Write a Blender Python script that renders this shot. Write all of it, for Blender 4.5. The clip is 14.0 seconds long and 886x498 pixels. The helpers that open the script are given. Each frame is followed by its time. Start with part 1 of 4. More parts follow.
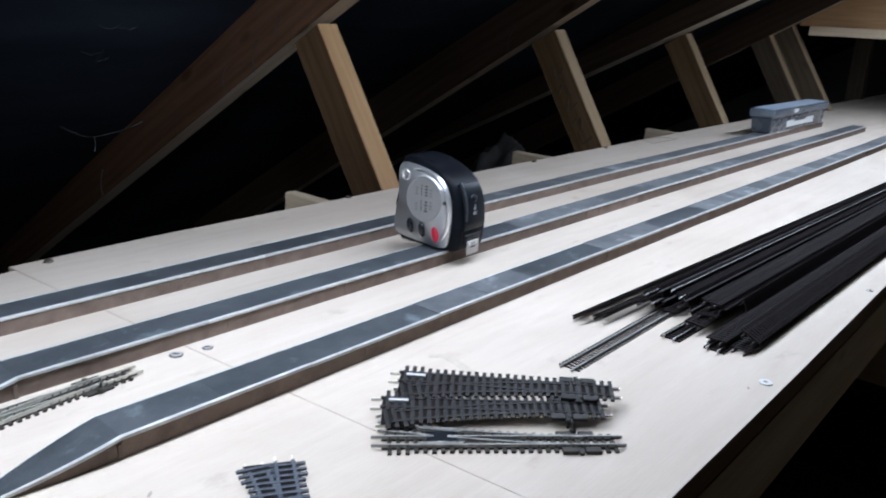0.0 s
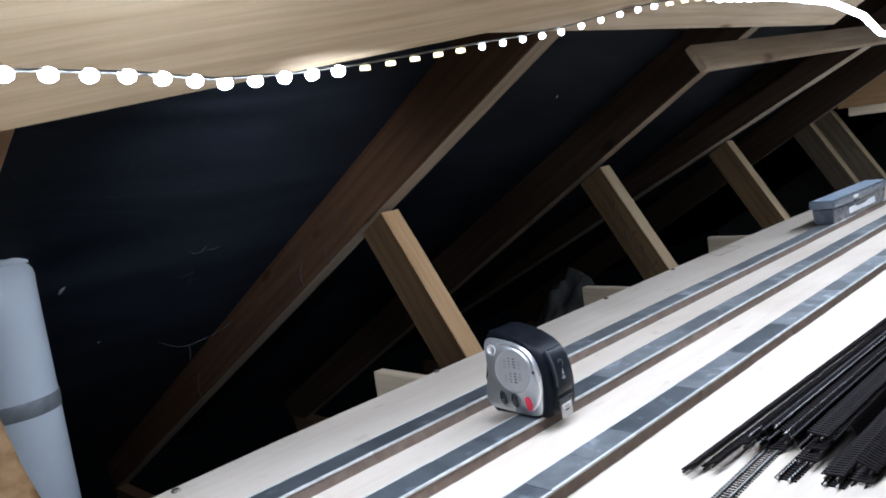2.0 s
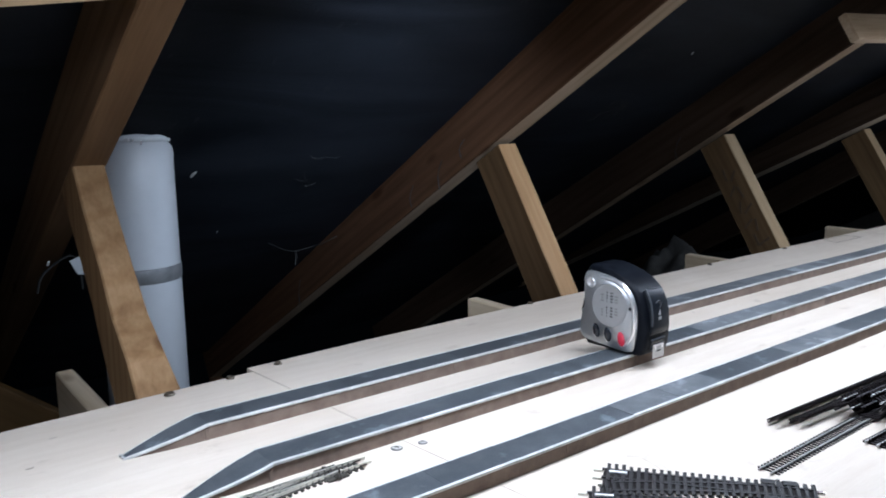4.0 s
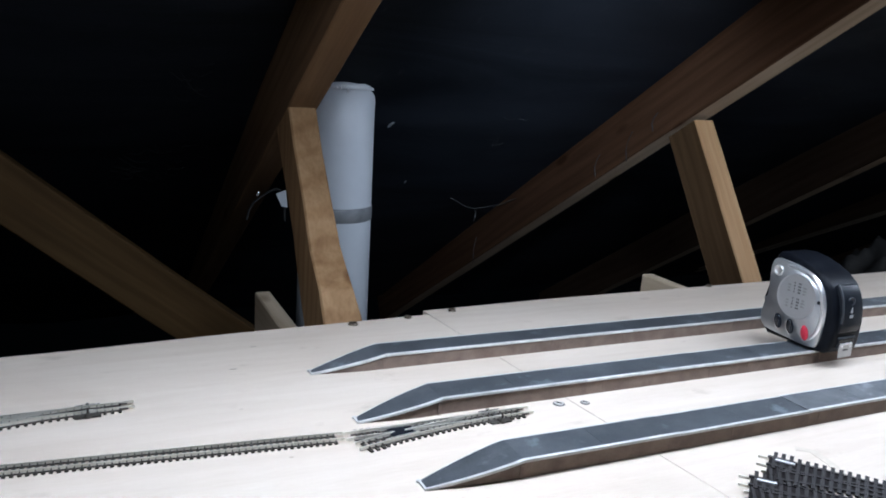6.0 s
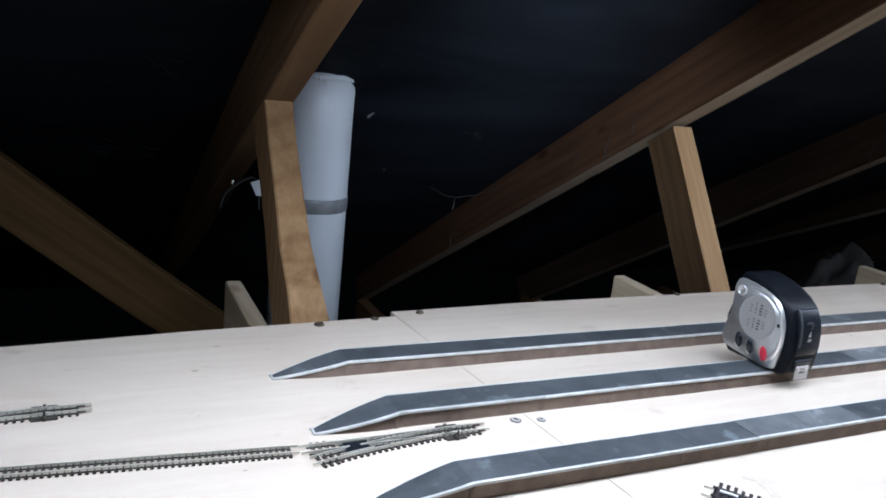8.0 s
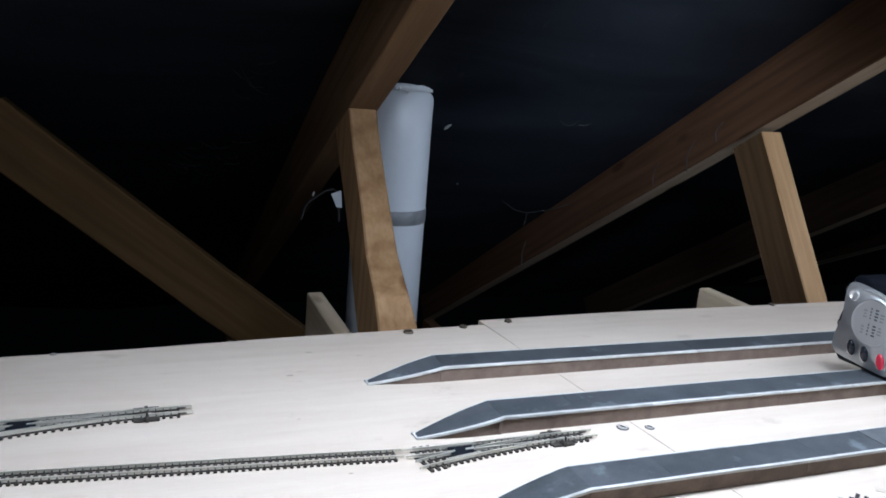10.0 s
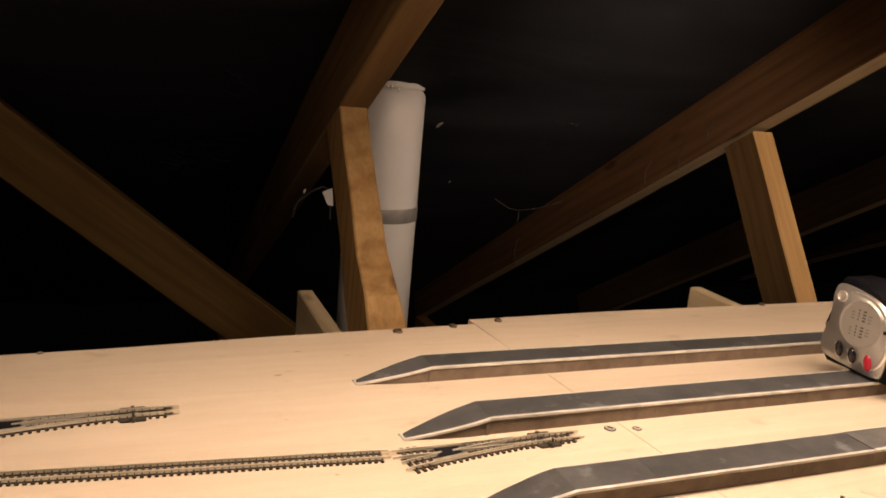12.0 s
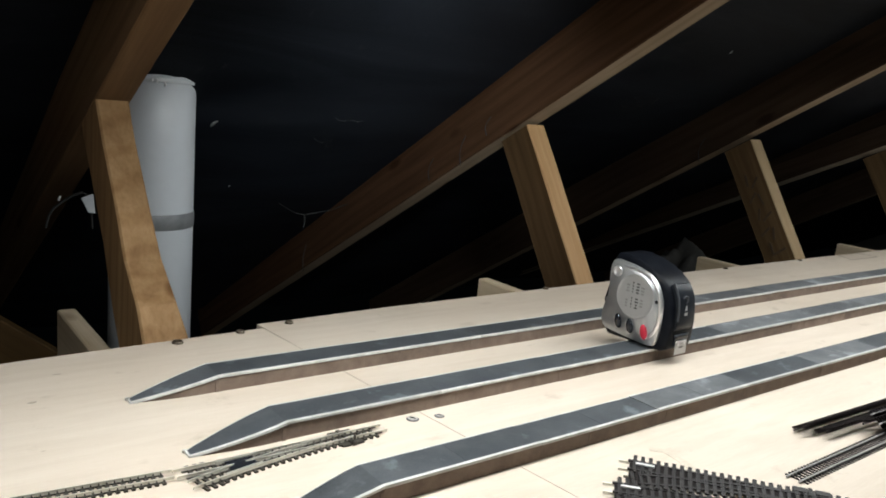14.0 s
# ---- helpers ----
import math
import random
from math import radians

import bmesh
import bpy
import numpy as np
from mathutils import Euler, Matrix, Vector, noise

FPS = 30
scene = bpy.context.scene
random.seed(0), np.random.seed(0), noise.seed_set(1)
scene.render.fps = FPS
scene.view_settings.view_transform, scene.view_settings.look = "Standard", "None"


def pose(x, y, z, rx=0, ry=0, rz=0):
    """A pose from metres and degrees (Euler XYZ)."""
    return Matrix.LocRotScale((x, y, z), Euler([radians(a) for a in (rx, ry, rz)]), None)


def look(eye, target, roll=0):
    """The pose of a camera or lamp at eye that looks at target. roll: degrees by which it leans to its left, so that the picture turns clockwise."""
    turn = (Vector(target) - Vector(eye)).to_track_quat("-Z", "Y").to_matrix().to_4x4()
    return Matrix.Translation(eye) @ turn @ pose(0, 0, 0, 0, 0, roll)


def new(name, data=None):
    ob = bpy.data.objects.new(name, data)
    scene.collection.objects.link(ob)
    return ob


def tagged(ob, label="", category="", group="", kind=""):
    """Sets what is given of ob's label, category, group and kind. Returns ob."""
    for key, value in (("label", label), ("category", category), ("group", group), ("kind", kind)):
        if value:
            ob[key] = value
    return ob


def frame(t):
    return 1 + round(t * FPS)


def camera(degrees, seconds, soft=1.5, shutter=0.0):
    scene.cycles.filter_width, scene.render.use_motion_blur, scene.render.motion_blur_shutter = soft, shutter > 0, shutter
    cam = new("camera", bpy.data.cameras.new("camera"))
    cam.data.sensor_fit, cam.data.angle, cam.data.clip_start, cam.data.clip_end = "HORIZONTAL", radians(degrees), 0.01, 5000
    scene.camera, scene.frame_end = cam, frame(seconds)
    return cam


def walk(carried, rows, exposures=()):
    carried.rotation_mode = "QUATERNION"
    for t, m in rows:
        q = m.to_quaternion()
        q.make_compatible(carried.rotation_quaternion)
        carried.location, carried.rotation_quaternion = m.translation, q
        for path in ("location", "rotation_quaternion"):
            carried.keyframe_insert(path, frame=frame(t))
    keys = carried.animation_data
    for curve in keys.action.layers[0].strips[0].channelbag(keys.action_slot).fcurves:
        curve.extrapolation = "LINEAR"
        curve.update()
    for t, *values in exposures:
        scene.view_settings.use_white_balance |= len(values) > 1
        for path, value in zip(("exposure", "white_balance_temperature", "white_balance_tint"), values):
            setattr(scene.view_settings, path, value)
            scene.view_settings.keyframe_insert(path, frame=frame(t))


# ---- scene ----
PATH = [
    (0, pose(0.0654, 0.0149, 0.2376, 72.86, -2.86, -49.05)),
    (0.5, pose(0.0665, 0.0189, 0.2425, 75.80, -2.27, -52.82)),
    (1, pose(0.0525, 0.0177, 0.2612, 76.67, -0.30, -51.92)),
    (1.5, pose(0.0413, 0.0134, 0.2805, 80.98, 4.15, -48.40)),
    (2, pose(0.0373, 0.0033, 0.2906, 82.64, 7.89, -46.15)),
    (2.2, pose(0.0377, 0.0045, 0.2930, 82.98, 8.48, -45.81)),
    (4.3, pose(-0.0027, -0.0105, 0.2536, 79.71, -1.16, -35.83)),
    (4.5, pose(-0.0070, -0.0162, 0.2571, 79.23, -1.44, -33.66)),
    (5, pose(-0.0153, -0.0200, 0.2585, 78.38, -2.14, -27.31)),
    (5.5, pose(-0.0197, -0.0199, 0.2531, 78.81, -2.51, -24.68)),
    (6, pose(-0.0139, -0.0176, 0.2513, 77.41, -3.39, -24.37)),
    (6.5, pose(-0.0120, -0.0185, 0.2544, 75.33, -2.76, -21.42)),
    (7, pose(-0.0180, -0.0223, 0.2621, 76.08, -7.63, -27.79)),
    (7.5, pose(-0.0142, -0.0104, 0.2724, 75.52, -6.96, -25.30)),
    (8, pose(-0.0007, -0.0175, 0.2867, 75.35, -6.20, -24.90)),
    (8.5, pose(-0.0093, -0.0175, 0.2797, 75.97, -6.70, -24.63)),
    (9, pose(-0.0208, -0.0132, 0.2686, 76.72, -5.87, -24.07)),
    (9.2, pose(-0.0269, 0.0042, 0.2586, 77.13, -4.99, -22.43)),
    (11.3, pose(-0.0224, 0.0088, 0.2603, 76.40, -4.86, -20.64)),
    (11.5, pose(-0.0219, 0.0071, 0.2632, 76.39, -4.92, -20.91)),
    (12, pose(-0.0212, 0.0076, 0.2626, 76.60, -5.17, -21.42)),
    (12.5, pose(-0.0162, 0.0100, 0.2518, 76.27, -5.69, -23.83)),
    (13, pose(-0.0058, 0.0297, 0.2417, 76.32, -5.46, -30.39)),
    (13.5, pose(-0.0042, 0.0307, 0.2390, 78.25, -4.69, -36.16)),
    (14, pose(-0.0066, 0.0304, 0.2387, 78.91, -5.05, -37.28)),
]
cam = camera(59.2, 14.0, soft=1.8, shutter=0.3)
walk(cam, PATH, exposures=[
    (0.0, 0.0, 5600, 10), (1.0, -0.02, 5600, 10), (1.5, 0.26, 5600, 10), (2.0, 0.32, 5600, 10), (4.4, 0.27, 5600, 10), (5.0, 0.08, 5600, 10), (5.5, 0.08, 5600, 10), (6.5, 0.14, 5600, 10), (7.0, 0.13, 5600, 10), (7.5, 0.19, 5600, 10),
    (8.5, 0.22, 5600, 10), (9.0, 0.28, 5600, 10), (11.3, -0.02, 5600, 10), (11.6, -0.02, 5600, 10),
    (11.7, 0.10, 40000, 55), (11.8, 0.0, 28000, 45), (11.9, -0.02, 19000, 39), (12.0, -0.03, 14800, 33), (12.2, 0.02, 9800, 16), (12.5, 0.06, 8000, 9), (13.0, 0.14, 6950, 6), (14.0, 0.14, 6800, 6)])

# ---- light ----
world = bpy.data.worlds.new("loft_dark")
scene.world = world
world.use_nodes = True
world.node_tree.nodes["Background"].inputs[0].default_value = (0.02, 0.025, 0.03, 1)
world.node_tree.nodes["Background"].inputs[1].default_value = 0.02
LED_COLOR = (0.82, 0.87, 0.935)
LED_WATTS = 3.1
LED_TILT = -3
TWIST = 0.75

# The light strip hangs in a shallow wave under the rafters.
STRIP = [(-0.28, 0.385, 0.36), (0.008, 0.395, 0.353), (0.171, 0.4, 0.351), (0.23, 0.405, 0.349), (0.292, 0.412, 0.344),
         (0.365, 0.407, 0.348), (0.464, 0.39, 0.358), (0.566, 0.372, 0.368), (0.648, 0.347, 0.383), (0.731, 0.33, 0.392),
         (0.905, 0.321, 0.398), (1.061, 0.32, 0.398), (1.241, 0.336, 0.39), (1.42, 0.363, 0.373), (1.724, 0.366, 0.373),
         (2.192, 0.352, 0.384), (2.816, 0.336, 0.392)]


def on_strip(s):
    """The place at s metres along the strip's corners, by x."""
    for a, b in zip(STRIP, STRIP[1:]):
        if a[0] <= s <= b[0]:
            k = (s - a[0]) / (b[0] - a[0])
            return Vector(a).lerp(Vector(b), k)
    return Vector(STRIP[-1])


# ---- materials ----
def node_mat(name, rough=0.6, metal=0.0):
    m = bpy.data.materials.new(name)
    m.use_nodes = True
    nt = m.node_tree
    bsdf = nt.nodes["Principled BSDF"]
    bsdf.inputs["Roughness"].default_value = rough
    bsdf.inputs["Metallic"].default_value = metal
    bsdf.inputs["Specular IOR Level"].default_value = 0.5 if rough < 0.4 else 0.3
    return m, nt, bsdf


def coords(nt, scale, kind="Object"):
    tc = nt.nodes.new("ShaderNodeTexCoord")
    mp = nt.nodes.new("ShaderNodeMapping")
    mp.inputs["Scale"].default_value = scale
    nt.links.new(tc.outputs[kind], mp.inputs[0])
    return mp.outputs[0]


def noise_tex(nt, vec, scale, detail=4, rough=0.55, distortion=0.0):
    n = nt.nodes.new("ShaderNodeTexNoise")
    n.inputs["Scale"].default_value = scale
    n.inputs["Detail"].default_value = detail
    n.inputs["Roughness"].default_value = rough
    n.inputs["Distortion"].default_value = distortion
    nt.links.new(vec, n.inputs["Vector"])
    return n.outputs["Fac"]


def ramp(nt, fac, stops):
    r = nt.nodes.new("ShaderNodeValToRGB")
    while len(r.color_ramp.elements) < len(stops):
        r.color_ramp.elements.new(0.5)
    for e, (p, c) in zip(r.color_ramp.elements, stops):
        e.position, e.color = p, (*c, 1)
    nt.links.new(fac, r.inputs[0])
    return r.outputs[0]


def mix(nt, a, b, fac, how="MIX"):
    x = nt.nodes.new("ShaderNodeMix")
    x.data_type, x.blend_type = "RGBA", how
    for sock, v in ((x.inputs[6], a), (x.inputs[7], b), (x.inputs[0], fac)):
        if isinstance(v, (float, int)):
            sock.default_value = v
        elif isinstance(v, tuple):
            sock.default_value = (*v, 1)
        else:
            nt.links.new(v, sock)
    return x.outputs[2]


def bump(nt, bsdf, height, strength=0.3, distance=0.001):
    b = nt.nodes.new("ShaderNodeBump")
    b.inputs["Strength"].default_value = strength
    b.inputs["Distance"].default_value = distance
    nt.links.new(height, b.inputs["Height"])
    nt.links.new(b.outputs[0], bsdf.inputs["Normal"])


def vary(nt, color, amount=0.25):
    """A lighter or darker piece, object by object."""
    info = nt.nodes.new("ShaderNodeObjectInfo")
    return mix(nt, color, ramp(nt, info.outputs["Random"], [(0, (1 - amount,) * 3), (1, (1 + amount * 0.3,) * 3)]), 1.0, "MULTIPLY")


def timber(name, dark, light, streak=1.0, knots=True, rough=0.65, blotchy=0.45):
    """Sawn softwood with its grain along local x."""
    m, nt, bsdf = node_mat(name, rough)
    bsdf.inputs["Specular IOR Level"].default_value = 0.12
    info = nt.nodes.new("ShaderNodeObjectInfo")
    tc = nt.nodes.new("ShaderNodeTexCoord")
    add = nt.nodes.new("ShaderNodeVectorMath")
    nt.links.new(tc.outputs["Object"], add.inputs[0])
    nt.links.new(info.outputs["Random"], add.inputs[1])

    def mapped(scale):
        mp = nt.nodes.new("ShaderNodeMapping")
        mp.inputs["Scale"].default_value = scale
        nt.links.new(add.outputs[0], mp.inputs[0])
        return mp.outputs[0]

    broad = noise_tex(nt, mapped((1.6, 22, 22)), 1.5, 3, 0.5, 1.2)
    fine = noise_tex(nt, mapped((9, 260, 260)), 1.0, 3, 0.6, 0.2)
    blotch = noise_tex(nt, mapped((6, 9, 9)), 1.0, 4, 0.6)
    wave = nt.nodes.new("ShaderNodeTexWave")
    wave.wave_type, wave.bands_direction = "BANDS", "Y"
    wave.inputs["Scale"].default_value = 14
    wave.inputs["Distortion"].default_value = 7
    wave.inputs["Detail"].default_value = 2
    wave.inputs["Detail Scale"].default_value = 0.6
    nt.links.new(mapped((0.22, 1, 1)), wave.inputs[0])
    c = ramp(nt, broad, [(0.25, dark), (0.75, light)])
    c = mix(nt, c, ramp(nt, wave.outputs["Fac"], [(0.0, (0.72, 0.66, 0.58)), (0.5, (1, 1, 1))]), 0.55 * streak, "MULTIPLY")
    c = mix(nt, c, ramp(nt, fine, [(0.3, (0.74, 0.70, 0.64)), (0.6, (1, 1, 1))]), 0.6 * streak, "MULTIPLY")
    c = mix(nt, c, ramp(nt, blotch, [(0.3, (0.72, 0.68, 0.62)), (0.62, (1, 1, 1))]), blotchy, "MULTIPLY")
    if knots:
        v = nt.nodes.new("ShaderNodeTexVoronoi")
        v.inputs["Scale"].default_value = 1.0
        nt.links.new(mapped((5, 13, 13)), v.inputs["Vector"])
        k = ramp(nt, v.outputs["Distance"], [(0.06, (0.30, 0.20, 0.12)), (0.13, (1, 1, 1))])
        c = mix(nt, c, k, 0.8, "MULTIPLY")
    nt.links.new(c, bsdf.inputs["Base Color"])
    bump(nt, bsdf, fine, 0.35, 0.0006)
    return m


def speckled(name, base, other, scale, rough=0.6, metal=0.0, bump_by=0.0, amount=0.0, detail=5, second=None, shine=None, grain=0.7):
    """One surface with soft blotches and fine grain of its own."""
    m, nt, bsdf = node_mat(name, rough, metal)
    vec = coords(nt, (1, 1, 1))
    if amount:
        # alike pieces each get their own stretch of the pattern
        info = nt.nodes.new("ShaderNodeObjectInfo")
        shift = nt.nodes.new("ShaderNodeVectorMath")
        shift.operation = "MULTIPLY_ADD"
        shift.inputs[1].default_value = (7.3, 3.1, 5.7)
        nt.links.new(info.outputs["Random"], shift.inputs[0])
        nt.links.new(vec, shift.inputs[2])
        vec = shift.outputs[0]
    if shine is not None:
        bsdf.inputs["Specular IOR Level"].default_value = shine
    big = noise_tex(nt, vec, scale, detail)
    c = ramp(nt, big, [(0.32, base), (0.68, other)])
    fine = noise_tex(nt, vec, scale * 14, 3)
    c = mix(nt, c, ramp(nt, fine, [(0.3, (0.82,) * 3), (0.65, (1,) * 3)]), grain, "MULTIPLY")
    if second:
        c = mix(nt, c, second[0], ramp(nt, noise_tex(nt, vec, second[1], 6, 0.65), [(second[2], (0,) * 3), (second[2] + 0.12, (1,) * 3)]))
    if amount:
        c = vary(nt, c, amount)
    nt.links.new(c, bsdf.inputs["Base Color"])
    r = ramp(nt, big, [(0.2, (max(rough - 0.1, 0.05),) * 3), (0.8, (min(rough + 0.1, 1),) * 3)])
    nt.links.new(r, bsdf.inputs["Roughness"])
    if bump_by:
        bump(nt, bsdf, fine, 0.5, bump_by)
    return m


def plywood(name):
    m, nt, bsdf = node_mat(name, 0.62)
    long_grain = noise_tex(nt, coords(nt, (5, 60, 30)), 1.0, 4, 0.6, 0.6)
    fine = noise_tex(nt, coords(nt, (60, 900, 300)), 1.0, 3, 0.6)
    cloud = noise_tex(nt, coords(nt, (3.5, 5, 5)), 1.0, 4, 0.6, 0.8)
    stain = noise_tex(nt, coords(nt, (16, 26, 20)), 1.0, 5, 0.65)
    dot = nt.nodes.new("ShaderNodeTexVoronoi")
    dot.inputs["Scale"].default_value = 13
    nt.links.new(coords(nt, (1, 1.6, 1)), dot.inputs["Vector"])
    c = ramp(nt, long_grain, [(0.25, (0.613, 0.522, 0.430)), (0.75, (0.682, 0.598, 0.507))])
    c = mix(nt, c, ramp(nt, cloud, [(0.3, (0.84, 0.815, 0.785)), (0.65, (1, 1, 1))]), 0.8, "MULTIPLY")
    c = mix(nt, c, ramp(nt, fine, [(0.35, (0.90, 0.87, 0.83)), (0.6, (1, 1, 1))]), 0.35, "MULTIPLY")
    c = mix(nt, c, ramp(nt, stain, [(0.26, (0.62, 0.57, 0.52)), (0.38, (1, 1, 1))]), 0.55, "MULTIPLY")
    c = mix(nt, c, ramp(nt, dot.outputs["Distance"], [(0.012, (0.45, 0.38, 0.30)), (0.030, (1, 1, 1))]), 0.6, "MULTIPLY")
    nt.links.new(c, bsdf.inputs["Base Color"])
    bump(nt, bsdf, fine, 0.06, 0.0003)
    return m


def felt():
    m, nt, bsdf = node_mat("bitumen_felt", 0.62)
    bsdf.inputs["Specular IOR Level"].default_value = 0.12
    vec = coords(nt, (1, 1, 1))
    weave = noise_tex(nt, vec, 420, 2)
    cloud = noise_tex(nt, coords(nt, (1.2, 5, 5)), 1.6, 6, 0.65, 0.8)
    patch = noise_tex(nt, coords(nt, (2, 2.6, 2)), 2.2, 5, 0.7)
    c = ramp(nt, cloud, [(0.34, (0.0042, 0.0056, 0.0082)), (0.62, (0.0145, 0.0178, 0.0245))])
    c = mix(nt, c, (0.032, 0.034, 0.036), ramp(nt, patch, [(0.62, (0,) * 3), (0.80, (0.6,) * 3)]))
    # dust caught on the coarse weave
    dust = noise_tex(nt, coords(nt, (30, 9, 9)), 3.0, 5, 0.7)
    c = mix(nt, c, (0.05, 0.052, 0.052), ramp(nt, dust, [(0.62, (0,) * 3), (0.78, (0.45,) * 3)]))
    nt.links.new(c, bsdf.inputs["Base Color"])
    bump(nt, bsdf, weave, 0.5, 0.0006)
    return m


def brushed(name, color, rough=0.3):
    """Metal with faint clouding."""
    m, nt, bsdf = node_mat(name, rough, 0.9)
    n = noise_tex(nt, coords(nt, (1, 1, 1)), 90, 3)
    nt.links.new(ramp(nt, n, [(0.3, tuple(v * 0.92 for v in color)), (0.7, color)]), bsdf.inputs["Base Color"])
    nt.links.new(ramp(nt, n, [(0.2, (rough * 0.94,) * 3), (0.8, (rough * 1.06,) * 3)]), bsdf.inputs["Roughness"])
    return m


def glow(name, color, strength):
    m, nt, bsdf = node_mat(name, 0.4)
    bsdf.inputs["Base Color"].default_value = (0.9, 0.9, 0.9, 1)
    bsdf.inputs["Emission Color"].default_value = (*color, 1)
    bsdf.inputs["Emission Strength"].default_value = strength
    return m


def clear_plastic():
    m, nt, bsdf = node_mat("smoky_clear_plastic", 0.12)
    bsdf.inputs["Base Color"].default_value = (0.48, 0.56, 0.67, 1)
    bsdf.inputs["Transmission Weight"].default_value = 0.8
    bsdf.inputs["IOR"].default_value = 1.45
    return m


M_RAFTER = timber("old_rafter_timber", (0.088, 0.048, 0.025), (0.152, 0.087, 0.046))
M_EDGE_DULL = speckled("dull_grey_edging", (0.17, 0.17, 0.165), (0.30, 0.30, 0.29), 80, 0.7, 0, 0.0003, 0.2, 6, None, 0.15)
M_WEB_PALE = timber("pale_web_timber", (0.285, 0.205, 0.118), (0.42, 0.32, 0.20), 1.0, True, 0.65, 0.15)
M_WEB_GREY = timber("dark_grey_timber", (0.062, 0.047, 0.031), (0.105, 0.083, 0.057))
M_EDGE_PALE = timber("pale_lower_edge", (0.42, 0.36, 0.27), (0.58, 0.51, 0.40), 0.7)
M_EDGE_GREY = timber("grey_lower_edge", (0.235, 0.180, 0.122), (0.345, 0.275, 0.200), 0.7)
# web timber with the shade of its -x side put into the colour
M_WEB_SHADED = timber("shaded_web_face", (0.086, 0.053, 0.026), (0.145, 0.094, 0.047))
M_WEB_DEEP_SHADE = timber("web_face_deep_shade", (0.056, 0.033, 0.016), (0.098, 0.060, 0.030))
M_BRACE_PALE = timber("knotty_yellow_pine", (0.54, 0.41, 0.26), (0.68, 0.54, 0.36), 0.65, True, 0.65, 0.25)
# rafter timbers whose tone carries how much light reaches them
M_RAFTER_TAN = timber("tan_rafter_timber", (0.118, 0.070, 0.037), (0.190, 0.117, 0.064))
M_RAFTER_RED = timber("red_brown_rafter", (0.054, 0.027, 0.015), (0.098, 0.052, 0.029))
M_RAFTER_DIM = timber("dimmed_brown_rafter", (0.030, 0.019, 0.012), (0.056, 0.036, 0.024))
M_WEB = timber("sawn_web_timber", (0.262, 0.152, 0.072), (0.400, 0.250, 0.128), 1.0, True, 0.65, 0.15)
M_PALE = timber("new_pale_timber", (0.58, 0.46, 0.32), (0.74, 0.62, 0.46), 0.75)
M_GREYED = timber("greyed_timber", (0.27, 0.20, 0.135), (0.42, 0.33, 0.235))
M_PLY = plywood("pale_plywood")
M_PLY_EDGE = timber("plywood_edge", (0.16, 0.10, 0.06), (0.28, 0.19, 0.12), 1.0, False)
M_FELT = felt()
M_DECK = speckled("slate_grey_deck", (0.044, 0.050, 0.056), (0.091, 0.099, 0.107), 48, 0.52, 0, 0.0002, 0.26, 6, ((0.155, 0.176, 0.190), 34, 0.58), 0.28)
# paler sections: a tint of their own, plus glancing glare put into the colour
M_DECK_PALE = speckled("pale_glare_deck", (0.106, 0.114, 0.121), (0.195, 0.204, 0.212), 58, 0.55, 0, 0.0002, 0.42, 6, ((0.31, 0.33, 0.345), 24, 0.55), 0.25)
M_BRACE = timber("dark_ochre_timber", (0.055, 0.032, 0.012), (0.106, 0.064, 0.025))
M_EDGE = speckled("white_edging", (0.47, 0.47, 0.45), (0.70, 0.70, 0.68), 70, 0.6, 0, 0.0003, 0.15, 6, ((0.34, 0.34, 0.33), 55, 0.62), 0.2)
M_BRICK = speckled("brown_brick_card", (0.148, 0.106, 0.083), (0.232, 0.174, 0.139), 60, 0.7, 0, 0.0003, 0.22)
M_SLEEPER = speckled("black_plastic_sleeper", (0.032, 0.028, 0.023), (0.066, 0.058, 0.048), 200, 0.6, shine=0.2)
M_SLEEPER_H = speckled("dark_grey_sleeper", (0.0135, 0.0112, 0.0105), (0.036, 0.0305, 0.0285), 260, 0.55, 0, 0, 0.5, shine=0.25)
M_SLEEPER_B = speckled("grey_plastic_sleeper", (0.070, 0.078, 0.092), (0.125, 0.136, 0.158), 200, 0.5)
M_SLEEPER_C = speckled("brown_black_plastic", (0.0105, 0.0084, 0.0086), (0.023, 0.0185, 0.0182), 300, 0.75, shine=0.06)
M_RAIL = speckled("nickel_silver_rail", (0.74, 0.71, 0.62), (0.86, 0.83, 0.74), 150, 0.36, 0.6)
M_RAIL_SOFT = speckled("dusty_rail", (0.30, 0.295, 0.27), (0.46, 0.45, 0.42), 200, 0.45, 0.4)
M_RAIL_DARK = brushed("dull_rail_side", (0.12, 0.105, 0.10), 0.5)
M_RAIL_DULL = speckled("tarnished_rail", (0.11, 0.10, 0.105), (0.19, 0.175, 0.18), 120, 0.45, 0.5)
M_RAIL_MID = speckled("worn_rail", (0.42, 0.40, 0.38), (0.72, 0.70, 0.67), 420, 0.5, 0.3)
M_STEEL = brushed("bright_zinc", (0.55, 0.55, 0.53), 0.3)
M_SILVER = speckled("silver_painted_plastic", (0.50, 0.51, 0.52), (0.53, 0.54, 0.55), 120, 0.40, 0.75)
M_CHROME = brushed("chrome_band", (0.90, 0.90, 0.91), 0.30)
M_HOOK = brushed("worn_steel_hook", (0.48, 0.48, 0.48), 0.38)
M_RUBBER = speckled("black_rubber", (0.004, 0.0046, 0.0068), (0.0085, 0.0098, 0.013), 90, 0.40, shine=0.07)
M_SLIDER = speckled("smooth_black_plastic", (0.006, 0.0075, 0.0105), (0.012, 0.0145, 0.019), 60, 0.38, shine=0.14)
